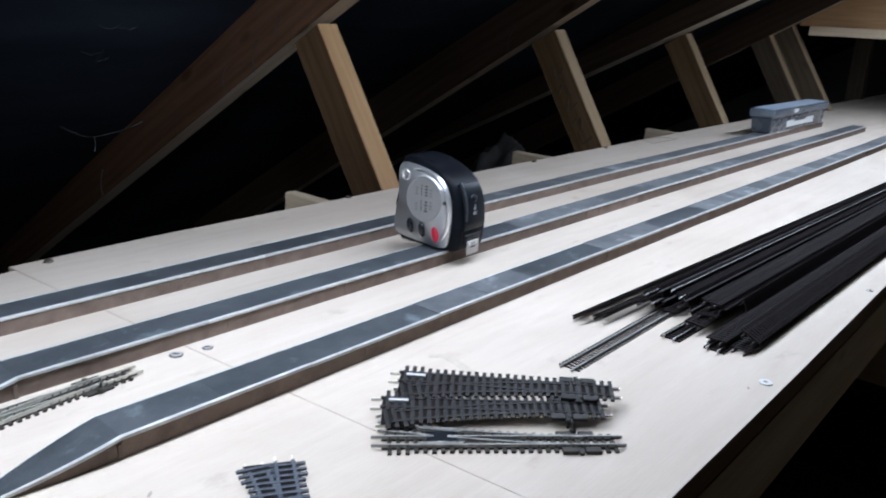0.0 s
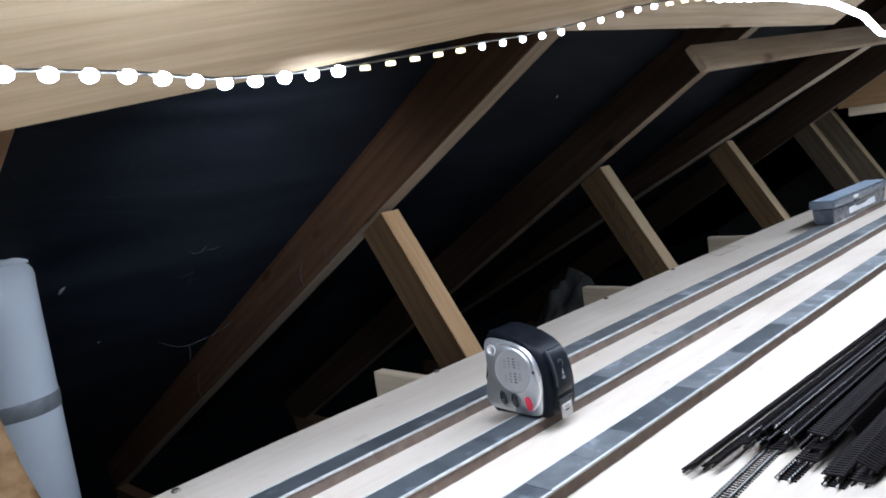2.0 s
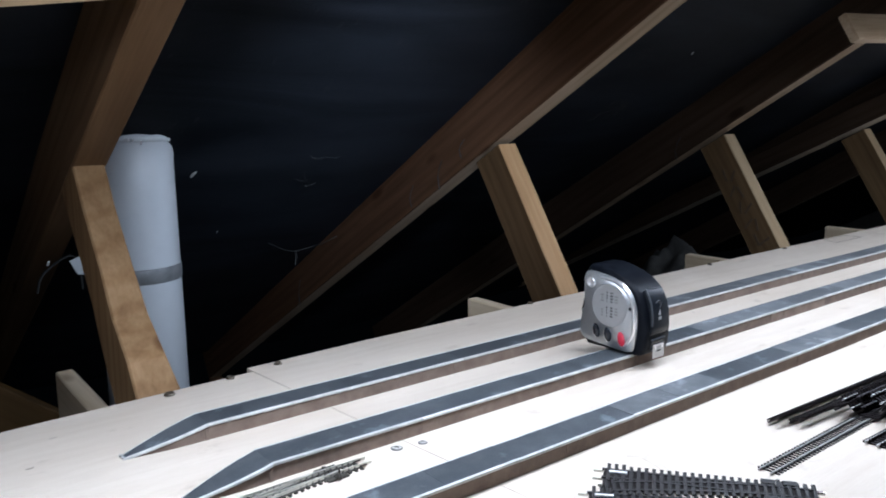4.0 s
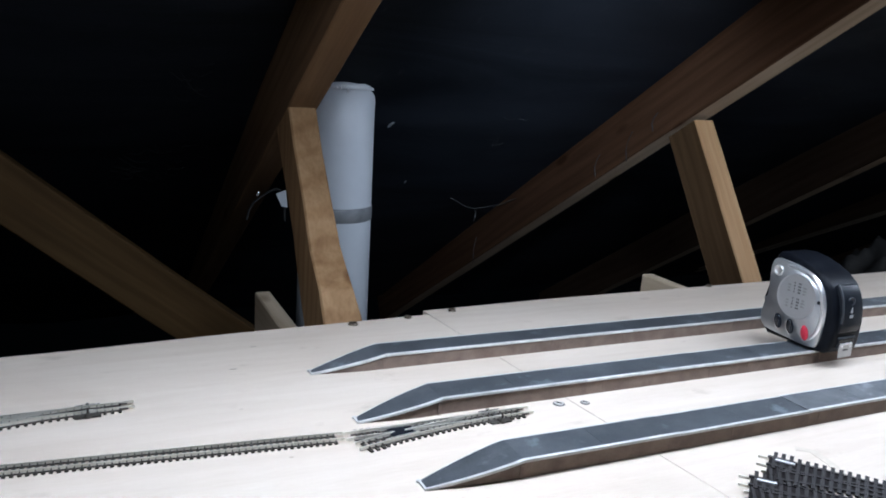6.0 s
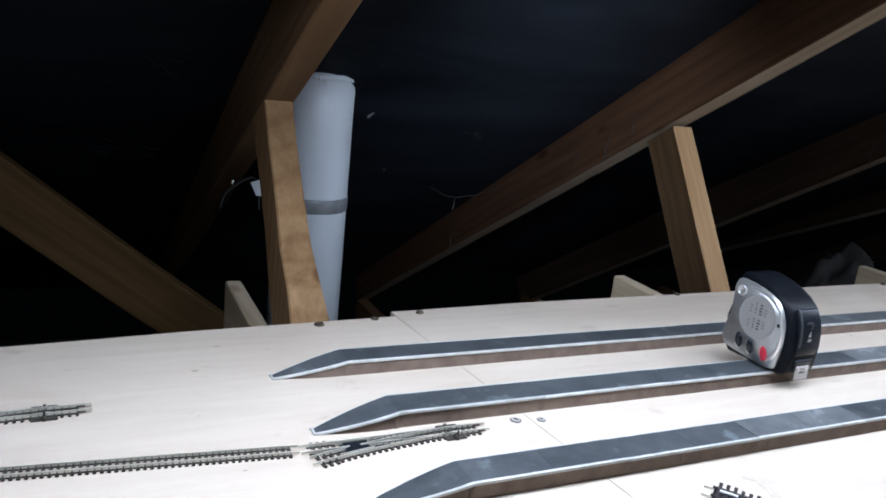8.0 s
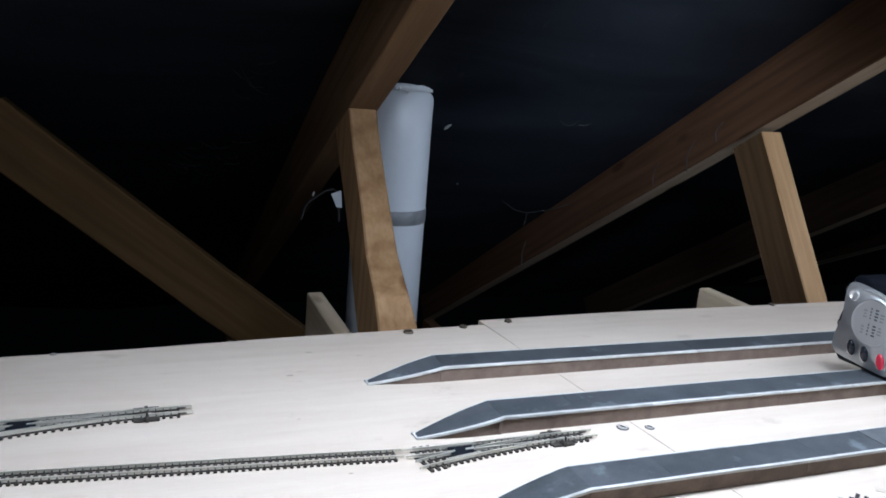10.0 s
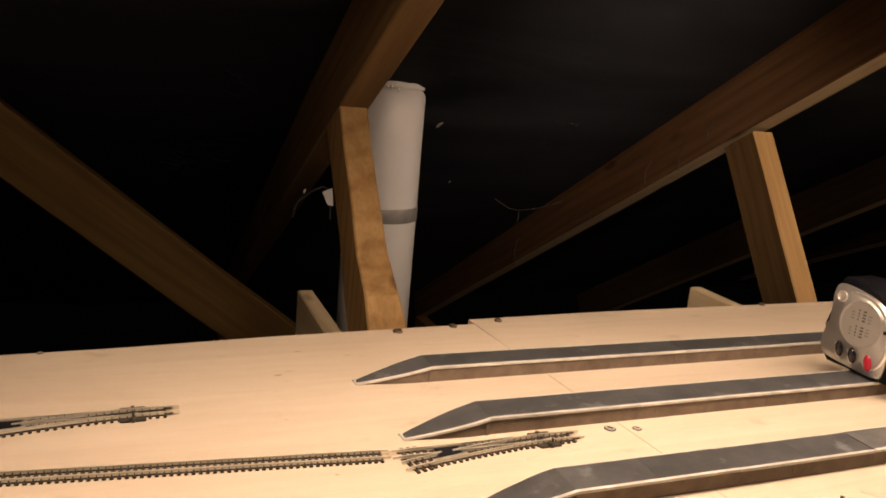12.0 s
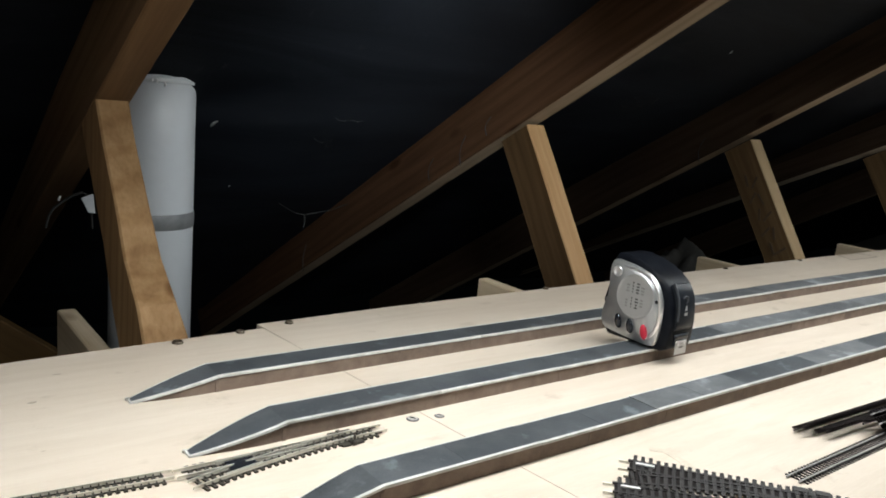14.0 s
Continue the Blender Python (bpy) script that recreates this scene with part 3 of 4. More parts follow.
for x, y, s in ((0.413, 1.103, 1.3), (1.158, 0.795, 0.45), (0.52, 1.30, 0.5), (1.62, 0.62, 0.5)):
    bm = lathe([(0.0017, 0.006), (0.0017, -0.004), (0.0006, -0.007)], 8)
    tagged(part("nail", bm, M_CHROME, None, "", Matrix.Translation((x, y, felt_z(x, y))) @ pose(0, 0, 0, 30, 35, 0) @ Matrix.Scale(s, 4)), "bright nail point sticking through the felt", "nail", "nails in the roof")
for x, y, ln in ((0.802, 1.02, 0.05), (0.801, 1.10, 0.04), (0.80, 0.96, 0.03), (1.398, 0.98, 0.05), (0.781, 1.50, 0.06)):
    z = under(y) + 0.05
    pts = [Vector((x - 0.002, y + 0.008 * math.sin(3 * k), z - ln * k)) for k in (0, 0.3, 0.6, 1.0)]
    tagged(part("cobweb_strand", sweep([p + Vector((0, 0.002 * i, 0)) for i, p in enumerate(pts)], 0.0006, 0.0006), M_WEBBING), "dusty grey cobweb strand hanging from a rafter", "cobweb", "cobwebs")
long_web = [(0.652, 1.378, 0.012), (0.700, 1.412, -0.012), (0.736, 1.432, -0.021), (0.775, 1.402, -0.008), (0.812, 1.372, 0.015)]
tagged(part("cobweb_strand", sweep(long_web, 0.0007, 0.0007), M_WEBBING), "long drooping cobweb between rafter and felt", "cobweb", "cobwebs")
tagged(part("cobweb_strand", sweep([(0.736, 1.432, -0.021), (0.738, 1.434, -0.034), (0.735, 1.434, -0.048)], 0.0011, 0.0011), M_WEBBING), "dusty grey cobweb strand hanging under the felt", "cobweb", "cobwebs")


def cobweb(x, y, wide, deep, seed, strands, label):
    """A tangle of fine dusty strands clinging to the felt, as one mesh."""
    r = random.Random(seed)
    bm = bmesh.new()
    for _ in range(strands):
        ax, ay = x + r.uniform(-wide, wide), y + r.uniform(-deep, deep)
        turn, ln = r.gauss(0.5, 0.7), r.uniform(0.3, 1.0) * max(wide, deep)
        bend = r.uniform(-0.3, 0.3) * ln
        pts = []
        for q in (0, 0.2, 0.4, 0.6, 0.8, 1.0):
            px = ax + math.cos(turn) * ln * (q - 0.5) + bend * math.sin(3.1 * q) * 0.5
            py = ay + math.sin(turn) * ln * (q - 0.5) + bend * math.sin(3.1 * q)
            pts.append((px, py, felt_z(px, py) - 0.004 - 0.006 * math.sin(math.pi * q) * r.uniform(0.2, 1)))
        sweep(pts, r.uniform(0.0001, 0.0004), 0.0002, bm)
    return tagged(part("cobweb", bm, M_WEBBING), label, "cobweb", "cobwebs", "stuff")


cobweb(0.085, 1.235, 0.045, 0.055, 21, 26, "dusty grey cobweb tangle clinging to the felt")
cobweb(0.105, 1.02, 0.02, 0.05, 22, 8, "few dusty cobweb threads clinging to the felt")
cobweb(1.125, 0.945, 0.035, 0.025, 23, 18, "dusty grey cobweb tangle clinging to the felt")
cobweb(0.60, 1.10, 0.03, 0.05, 24, 7, "few dusty cobweb threads clinging to the felt")


def lump(name, x, y, z, rx, ry, rz, seed):
    bm = bmesh.new()
    bmesh.ops.create_icosphere(bm, subdivisions=5, radius=1.0)
    for v in bm.verts:
        d = v.co.normalized()
        k = 1 + 0.24 * noise.noise(d * 2.0 + Vector((seed, 0, 0))) + 0.09 * noise.noise(d * 5 + Vector((0, seed, 0))) + 0.03 * noise.noise(d * 13)
        v.co = Vector((d.x * rx * k, d.y * ry * k, d.z * rz * k))
    return tagged(part(name, bm, M_WOOL, None, "", Matrix.Translation((x, y, z)), True), "dusty grey roll of loft insulation by the eaves", "insulation", "insulation by the eaves")


lump("insulation_roll", 1.64, 1.16, -0.325, 0.15, 0.10, 0.24, 3.0)

# ---- baseboard ----
baseboard = thing("baseboard", Matrix.Identity(4), "pale plywood model railway baseboard on a timber frame", "baseboard")


def sheet(outline, label=""):
    bm = prism(outline, -0.018, 0.0, 0.0003, 1)
    ob = part("plywood_sheet", bm, M_PLY, baseboard, label)
    ob.data.materials.append(M_PLY_EDGE)
    for p in ob.data.polygons:
        if p.normal.y < -0.9:
            p.material_index = 1
    return ob


sheet([(-1.1, 0.140), (0.3662, 0.1450), (0.3155, 0.7125), (0.10, 0.7015), (-0.03, 0.6905), (-1.1, 0.645)])
sheet([(0.3665, 0.1450), (0.62, 0.1465), (0.92, 0.1495), (1.835, 0.1540), (1.700, 0.7465), (1.08, 0.7435), (0.48, 0.7345), (0.3158, 0.7265)])
sheet([(1.8365, 0.1540), (3.7, 0.1560), (3.7, 0.742), (1.7015, 0.7475)])
for a, b in (((0.3663, 0.146), (0.3156, 0.712)), ((1.8357, 0.155), (1.7008, 0.746))):
    part("joint_filler", sweep([(*a, -0.0013), (*b, -0.0013)], 0.0012, 0.0008), M_PENCIL, baseboard, "dusty line between two plywood sheets")
part("edge_strip", sweep([(-1.1, 0.1405, -0.0500), (0.3655, 0.1455, -0.0500)], 0.0013, 0.0318), M_PALE, baseboard)
part("edge_strip", sweep([(0.3670, 0.1455, -0.0500), (0.62, 0.1470, -0.0500), (0.92, 0.1500, -0.0500), (1.835, 0.1545, -0.0500), (3.7, 0.1565, -0.0500)], 0.0013, 0.0318), M_PALE, baseboard)
part("front_rail", plank(4.8, 0.034, 0.068, 101), M_GREYED, baseboard, "", axis_pose((-1.1, 0.180, -0.0885), (3.7, 0.195, -0.0885)))
part("back_rail", plank(4.8, 0.060, 0.018, 102), M_PALE, baseboard, "", axis_pose((-1.1, 0.575, -0.0362), (3.7, 0.675, -0.0362)))
part("middle_rail", plank(4.8, 0.034, 0.050, 103), M_PALE, baseboard, "", axis_pose((-1.1, 0.42, -0.0686), (3.7, 0.44, -0.0686)))

for x, far in ((0.180, 0.962), (0.7815, 0.932), (1.379, 0.945), (1.979, 0.95), (-0.42, 0.95)):
    b = part("support_bearer", plank(far - 0.22, 0.020, 0.090, int(x * 50) + 300), M_PALE, None, "", axis_pose((x + 0.020, 0.22, -0.1268), (x + 0.020, far, -0.1268)))
    tagged(b, "pale new timber bearer under the baseboard, nailed to the truss", "timber bearer", "board bearers")

tagged(part("cross_bearer", plank(0.75, 0.020, 0.054, 340), M_PALE, None, "", axis_pose((1.02, -0.33, -0.144), (1.02, 0.42, -0.144))), "pale timber cross bearer running out under the board's front", "timber bearer", "board bearers")

# screws, washers, pencil and stains on the board
for x, y, r, big in ((0.2273, 0.6998, 0.0052, 1), (0.290, 0.7075, 0.0042, 0), (0.3468, 0.7186, 0.0044, 1), (0.3247, 0.4685, 0.0058, 1), (0.3467, 0.4642, 0.0046, 0),
                  (0.73, 0.737, 0.0040, 0), (1.15, 0.738, 0.0042, 0), (1.39, 0.738, 0.0042, 0), (-0.0888, 0.6874, 0.0030, 0), (0.8718, 0.1568, 0.0036, 0)):
    r *= 0.84
    s = thing("screw", Matrix.Translation((x, y, -0.0002)), "countersunk screw head in the plywood", "screw", "screws in the board")
    if y > 0.69:
        part("cup", lathe([(r * 1.25, 0.0), (r * 1.20, 0.0008), (r * 0.95, 0.0024), (r * 0.80, 0.0026), (r * 0.72, 0.0016)], 20), M_CUP, s, "brown metal screw cup", None, True)
    part("recess_ring", lathe([(r, 0.0), (r, 0.0005), (r * 0.86, 0.0008)], 18), M_PRINT, s)
    part("head", lathe([(r * 0.76, 0.0004), (r * 0.76, 0.0010), (r * 0.5, 0.0012)], 16), M_SCREW, s)
    part("slot", box(-r * 0.5, r * 0.5, -r * 0.11, r * 0.11, 0.0012, 0.0015), M_GLOSSBLACK, s, "", pose(0, 0, 0, 0, 0, 37 * x * 10))
washer = bmesh.new()
ring = [(0.0019, 0.0), (0.0046, 0.0), (0.0046, 0.0010), (0.0019, 0.0010)]
rings = [[washer.verts.new((r * math.cos(a), r * math.sin(a), z)) for a in (2 * math.pi * k / 28 for k in range(28))] for r, z in ring]
for i in range(4):
    a, b = rings[i], rings[(i + 1) % 4]
    for k in range(28):
        washer.faces.new((a[k], a[(k + 1) % 28], b[(k + 1) % 28], b[k]))
bmesh.ops.recalc_face_normals(washer, faces=washer.faces)
tagged(part("washer", washer, M_PAPER, None, "", Matrix.Translation((0.5914, 0.1581, 0.0))), "small white washer lying near the board's front edge", "washer")
for x, y, a, ln, w in ((0.574, 0.1635, 20, 0.004, 0.002), (0.857, 0.5687, 0, 0.003, 0.003), (0.0937, 0.6108, 5, 0.006, 0.0025), (0.1197, 0.6603, 0, 0.006, 0.0015), (0.23, 0.335, 40, 0.005, 0.002)):
    bm = prism([(ln / 2 * math.cos(t) * (1 + 0.2 * math.sin(3 * t)), w / 2 * math.sin(t)) for t in (2 * math.pi * k / 14 for k in range(14))], 0.0, 0.0002)
    tagged(part("stain", bm, M_PENCIL, None, "", pose(x, y, 0.0001, 0, 0, a)), "small brown mark on the plywood", "stain", "marks on the board")
tagged(part("stain", sweep([(0.4521, 0.3483, 0.0001), (0.4606, 0.3405, 0.0001), (0.4573, 0.3225, 0.0001), (0.4507, 0.3043, 0.0001)], 0.0032, 0.00012), M_STAIN), "faint curved brown stain on the plywood", "stain", "marks on the board")
pencil = thing("pencil_outline", Matrix.Identity(4), "faint pencilled rectangle on the plywood", "pencil mark")
for a, b in (((1.53, 0.708), (1.634, 0.707)), ((1.634, 0.707), (1.628, 0.741)), ((1.628, 0.741), (1.545, 0.742)), ((1.545, 0.742), (1.53, 0.708))):
    part("line", sweep([(*a, 0.0002), (*b, 0.0002)], 0.0012, 0.0002), M_PENCIL, pencil)


# ---- model station platforms ----
H = 0.0135


def platform(x0, x1, y0, y1, tip_x, tip_y, tip_w, seed, label, dark, again=()):
    """A low model platform in short sections with a tapering ramp at its near end."""
    rng = random.Random(seed)
    t = thing("model_platform", Matrix.Translation((x0, y0, 0)), label, "model platform", "model platforms")
    w, e = y1 - y0, 0.0026
    pitch = 0.1285
    n = int(round((x1 - x0) / pitch))
    pitch = (x1 - x0) / n
    g = 0.0002
    deck = mesh_of(box(g, pitch / 2 - g * 0.4, e, w - 0.0012, H - 0.0022, H - 0.0004), "deck", M_DECK)
    deck_pale = mesh_of(box(g, pitch / 2 - g * 0.4, e, w - 0.0012, H - 0.0022, H - 0.0004), "deck", M_DECK_PALE)
    edging = mesh_of(box(g, pitch - g, 0, e - 0.0001, H - 0.0022, H, 0.0003), "edging", M_EDGE)
    back = 0.0012
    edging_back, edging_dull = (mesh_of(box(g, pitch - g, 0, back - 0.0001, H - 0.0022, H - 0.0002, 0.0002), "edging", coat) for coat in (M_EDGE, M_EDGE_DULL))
    wall = mesh_of(box(0, pitch, 0.0010, 0.0034, 0.0, H - 0.0023), "wall_panel", M_BRICK)
    tab = mesh_of(box(-0.0008, 0.0008, -0.0005, 0.001, 0.0038, H - 0.0035), "joint_tab", M_BRICK)
    for k in range(n):
        dy, dz = rng.uniform(-0.0004, 0.0004), rng.uniform(-0.0003, 0.0002)
        m = Matrix.Translation((k * pitch, dy, dz)) @ pose(0, 0, 0, 0, 0, rng.uniform(-0.12, 0.12))
        for h in (0, pitch / 2 - g * 0.6):
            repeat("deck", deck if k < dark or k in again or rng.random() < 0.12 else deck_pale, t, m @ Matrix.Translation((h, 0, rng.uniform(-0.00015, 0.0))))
        repeat("edging", edging, t, m)
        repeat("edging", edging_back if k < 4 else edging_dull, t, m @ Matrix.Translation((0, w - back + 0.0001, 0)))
        repeat("wall_panel", wall, t, m @ Matrix.Translation((0, 0, -dz)))
        repeat("wall_panel", wall, t, m @ Matrix.Translation((0, w - 0.0044, -dz)))
        if k:
            repeat("joint_tab", tab, t, m @ Matrix.Translation((rng.uniform(-0.03, 0.05), 0.0011, -dz)))
    part("end_wall", box(x1 - x0 - 0.003, x1 - x0, 0.0035, w - 0.0035, 0, H - 0.0023), M_BRICK, t)
    # the ramp narrows towards its tip
    rows = []
    steps = 8
    ramp_t = thing("ramp", Matrix.Identity(4), "", "")
    ramp_t.parent = t
    tx, ty = tip_x - x0, tip_y - y0
    for k in range(steps + 1):
        s = k / steps
        x = 0.0002 + (tx - 0.0002) * s
        c = w / 2 + (ty - w / 2) * s
        half = w / 2 + (tip_w / 2 - w / 2) * s ** 1.7
        rows.append((x, c - half, c + half, H + (0.0016 - H) * s, e * (1 - 0.45 * s)))
    bm = bmesh.new()
    rings = [[bm.verts.new(p) for p in ((x, a + q * 0.9, z - 0.0020), (x, b - q * 0.4, z - 0.0020), (x, b - q * 0.4, z - 0.0004), (x, a + q * 0.9, z - 0.0004))] for x, a, b, z, q in rows]
    for p, q in zip(rings, rings[1:]):
        for k in range(4):
            bm.faces.new((p[k], q[k], q[(k + 1) % 4], p[(k + 1) % 4]))
    bm.faces.new(rings[0])
    bm.faces.new(rings[-1][::-1])
    bmesh.ops.recalc_face_normals(bm, faces=bm.faces)
    part("deck", bm, M_DECK, ramp_t)
    for side in (1, 2):
        sgn = 1 if side == 1 else -1
        bm = bmesh.new()
        wide = 0.9 if side == 1 else 0.4
        rings = [[bm.verts.new((r[0], r[side] + sgn * y, r[3] + z)) for y, z in ((0, -0.0021), (r[4] * wide, -0.0021), (r[4] * wide, 0.0), (r[4] * 0.15, 0.0), (0, -0.0003))] for r in rows]
        for p, q in zip(rings, rings[1:]):
            for k in range(5):
                bm.faces.new((p[k], q[k], q[(k + 1) % 5], p[(k + 1) % 5]))
        bm.faces.new(rings[0])
        bm.faces.new(rings[-1][::-1])
        bmesh.ops.recalc_face_normals(bm, faces=bm.faces)
        part("edging", bm, M_EDGE, ramp_t)
        bm = bmesh.new()
        rings = []
        for r in rows:
            yy = r[side] + sgn * 0.0012
            top = max(r[3] - 0.0022, 0.0002)
            rings.append([bm.verts.new(p) for p in ((r[0], yy, 0), (r[0], yy + sgn * 0.0015, 0), (r[0], yy + sgn * 0.0015, top), (r[0], yy, top))])
        for p, q in zip(rings, rings[1:]):
            for k in range(4):
                bm.faces.new((p[k], q[k], q[(k + 1) % 4], p[(k + 1) % 4]))
        bm.faces.new(rings[0])
        bm.faces.new(rings[-1][::-1])
        bmesh.ops.recalc_face_normals(bm, faces=bm.faces)
        part("wall_panel", bm, M_BRICK, ramp_t)
    part("tip_edge", box(tx - 0.0016, tx, ty - tip_w * 0.5, ty + tip_w * 0.5, 0.0, 0.0016, 0.0003), M_EDGE, ramp_t)
    part("tip_screw", lathe([(0.0017, 0.0), (0.0017, 0.0014), (0.0010, 0.0019)], 14), M_STEEL, ramp_t, "", Matrix.Translation((tx - 0.0010, ty + tip_w * 0.5, 0)))
    part("joint_tab", box(-0.0012, 0.0012, 0.0002, 0.0014, 0.0, H - 0.0045), M_BRICK, ramp_t, "", Matrix.Translation((-0.0015, 0, 0)))
    return t


platform(0.2172, 2.20, 0.5764, 0.6065, 0.1535, 0.5850, 0.008, 1, "grey-topped model platform with white edges and brown walls beneath the box", 4)
platform(0.2252, 2.205, 0.4770, 0.5085, 0.1615, 0.4860, 0.009, 2, "grey-topped model platform with white edges under the tape measure", 4)
platform(0.2368, 2.42, 0.3732, 0.4040, 0.1715, 0.3850, 0.0115, 3, "grey-topped model platform with white edges beside the loose track", 2, (3, 5))


# ---- model track ----
GAUGE, RAIL_W, TIE_H = 0.009, 0.0009, 0.0014
TIE_PITCH = 0.0043


def rail(points, name, parent, material=M_RAIL):
    """A rail with foot, web and head along points (x, y) that stand on the sleepers."""
    bm = bmesh.new()
    sweep([(x, y, TIE_H + 0.0002) for x, y in points], RAIL_W * 0.62, 0.0002, bm)
    sweep([(x, y, TIE_H + 0.0009) for x, y in points], RAIL_W * 0.42, 0.0006, bm)
    sweep([(x, y, TIE_H + 0.0017) for x, y in points], RAIL_W * 0.55, 0.0003, bm)
    bmesh.ops.recalc_face_normals(bm, faces=bm.faces)
    return part(name, bm, material, parent)


TIE_MESH = {}


def tie_mesh(length, material, half=0.00098):
    """A moulded sleeper with its four rail chairs."""
    key = (round(length, 4), material.name, half)
    if key not in TIE_MESH:
        bm = box(-half, half, -length / 2, length / 2, 0, TIE_H)
        if half > 0.0010 and material is not M_SLEEPER:
            # moulded hollow underneath
            bm.normal_update()
            below = [f for f in bm.faces if f.normal.z < -0.9]
            bmesh.ops.inset_individual(bm, faces=below, thickness=0.00042, depth=-0.0003)
        for y in (-GAUGE / 2, GAUGE / 2):
            for d in (-1, 1):
                wide, tall = (0.00032, 0.0013) if material is M_SLEEPER else (0.0009, 0.0010)
                box(-wide, wide, y + d * 0.0010 - 0.0006, y + d * 0.0010 + 0.0006, TIE_H, TIE_H + tall, 0, bm)
        TIE_MESH[key] = mesh_of(bm, "sleeper", material)
    return TIE_MESH[key]


def straight_track(length, m, label, ties=M_SLEEPER, group="", rails=M_RAIL, single=True, seed=0):
    """Straight flexible track; the underside webs join the sleepers along the rails."""
    t = thing("model_track", m, label, "model track", group)
    for y in (-GAUGE / 2, GAUGE / 2):
        rail([(-0.004, y), (length * 0.5, y), (length + 0.004, y)], "rail", t, rails)
    n = int(length / TIE_PITCH)
    if single:
        me = tie_mesh(0.0150, ties, 0.00112) if ties is M_SLEEPER else tie_mesh(0.0168, ties, 0.00078)
        for k in range(n):
            repeat("sleeper", me, t, Matrix.Translation((TIE_PITCH * (k + 0.5), 0, 0)))
    else:
        bm = bmesh.new()
        for k in range(int(length / 0.0047)):
            x = 0.0047 * (k + 0.5)
            box(x - 0.0013, x + 0.0013, -0.0084, 0.0084, 0, TIE_H, 0, bm)
        tagged(part("sleeper_strip", bm, ties, t), "row of moulded sleepers", "", "", "stuff")
    if rails is M_RAIL_MID:
        # shiny rail shows between the chairs
        bm = bmesh.new()
        for k in range(int(length / 0.0047)):
            x = 0.0047 * (k + 0.5)
            for y in (-GAUGE / 2, GAUGE / 2):
                box(x - 0.0012, x + 0.0012, y - 0.0013, y + 0.0013, TIE_H, TIE_H + 0.0021, 0, bm)
        tagged(part("chair_strip", bm, ties, t), "row of moulded rail chairs", "", "", "stuff")
        return t
    bm = bmesh.new()
    for y in (-GAUGE / 2, GAUGE / 2):
        box(0.001, length - 0.001, y - 0.0008, y + 0.0008, 0.0003, TIE_H - 0.0001, 0, bm)
    part("sleeper_web", bm, ties, t)
    return t


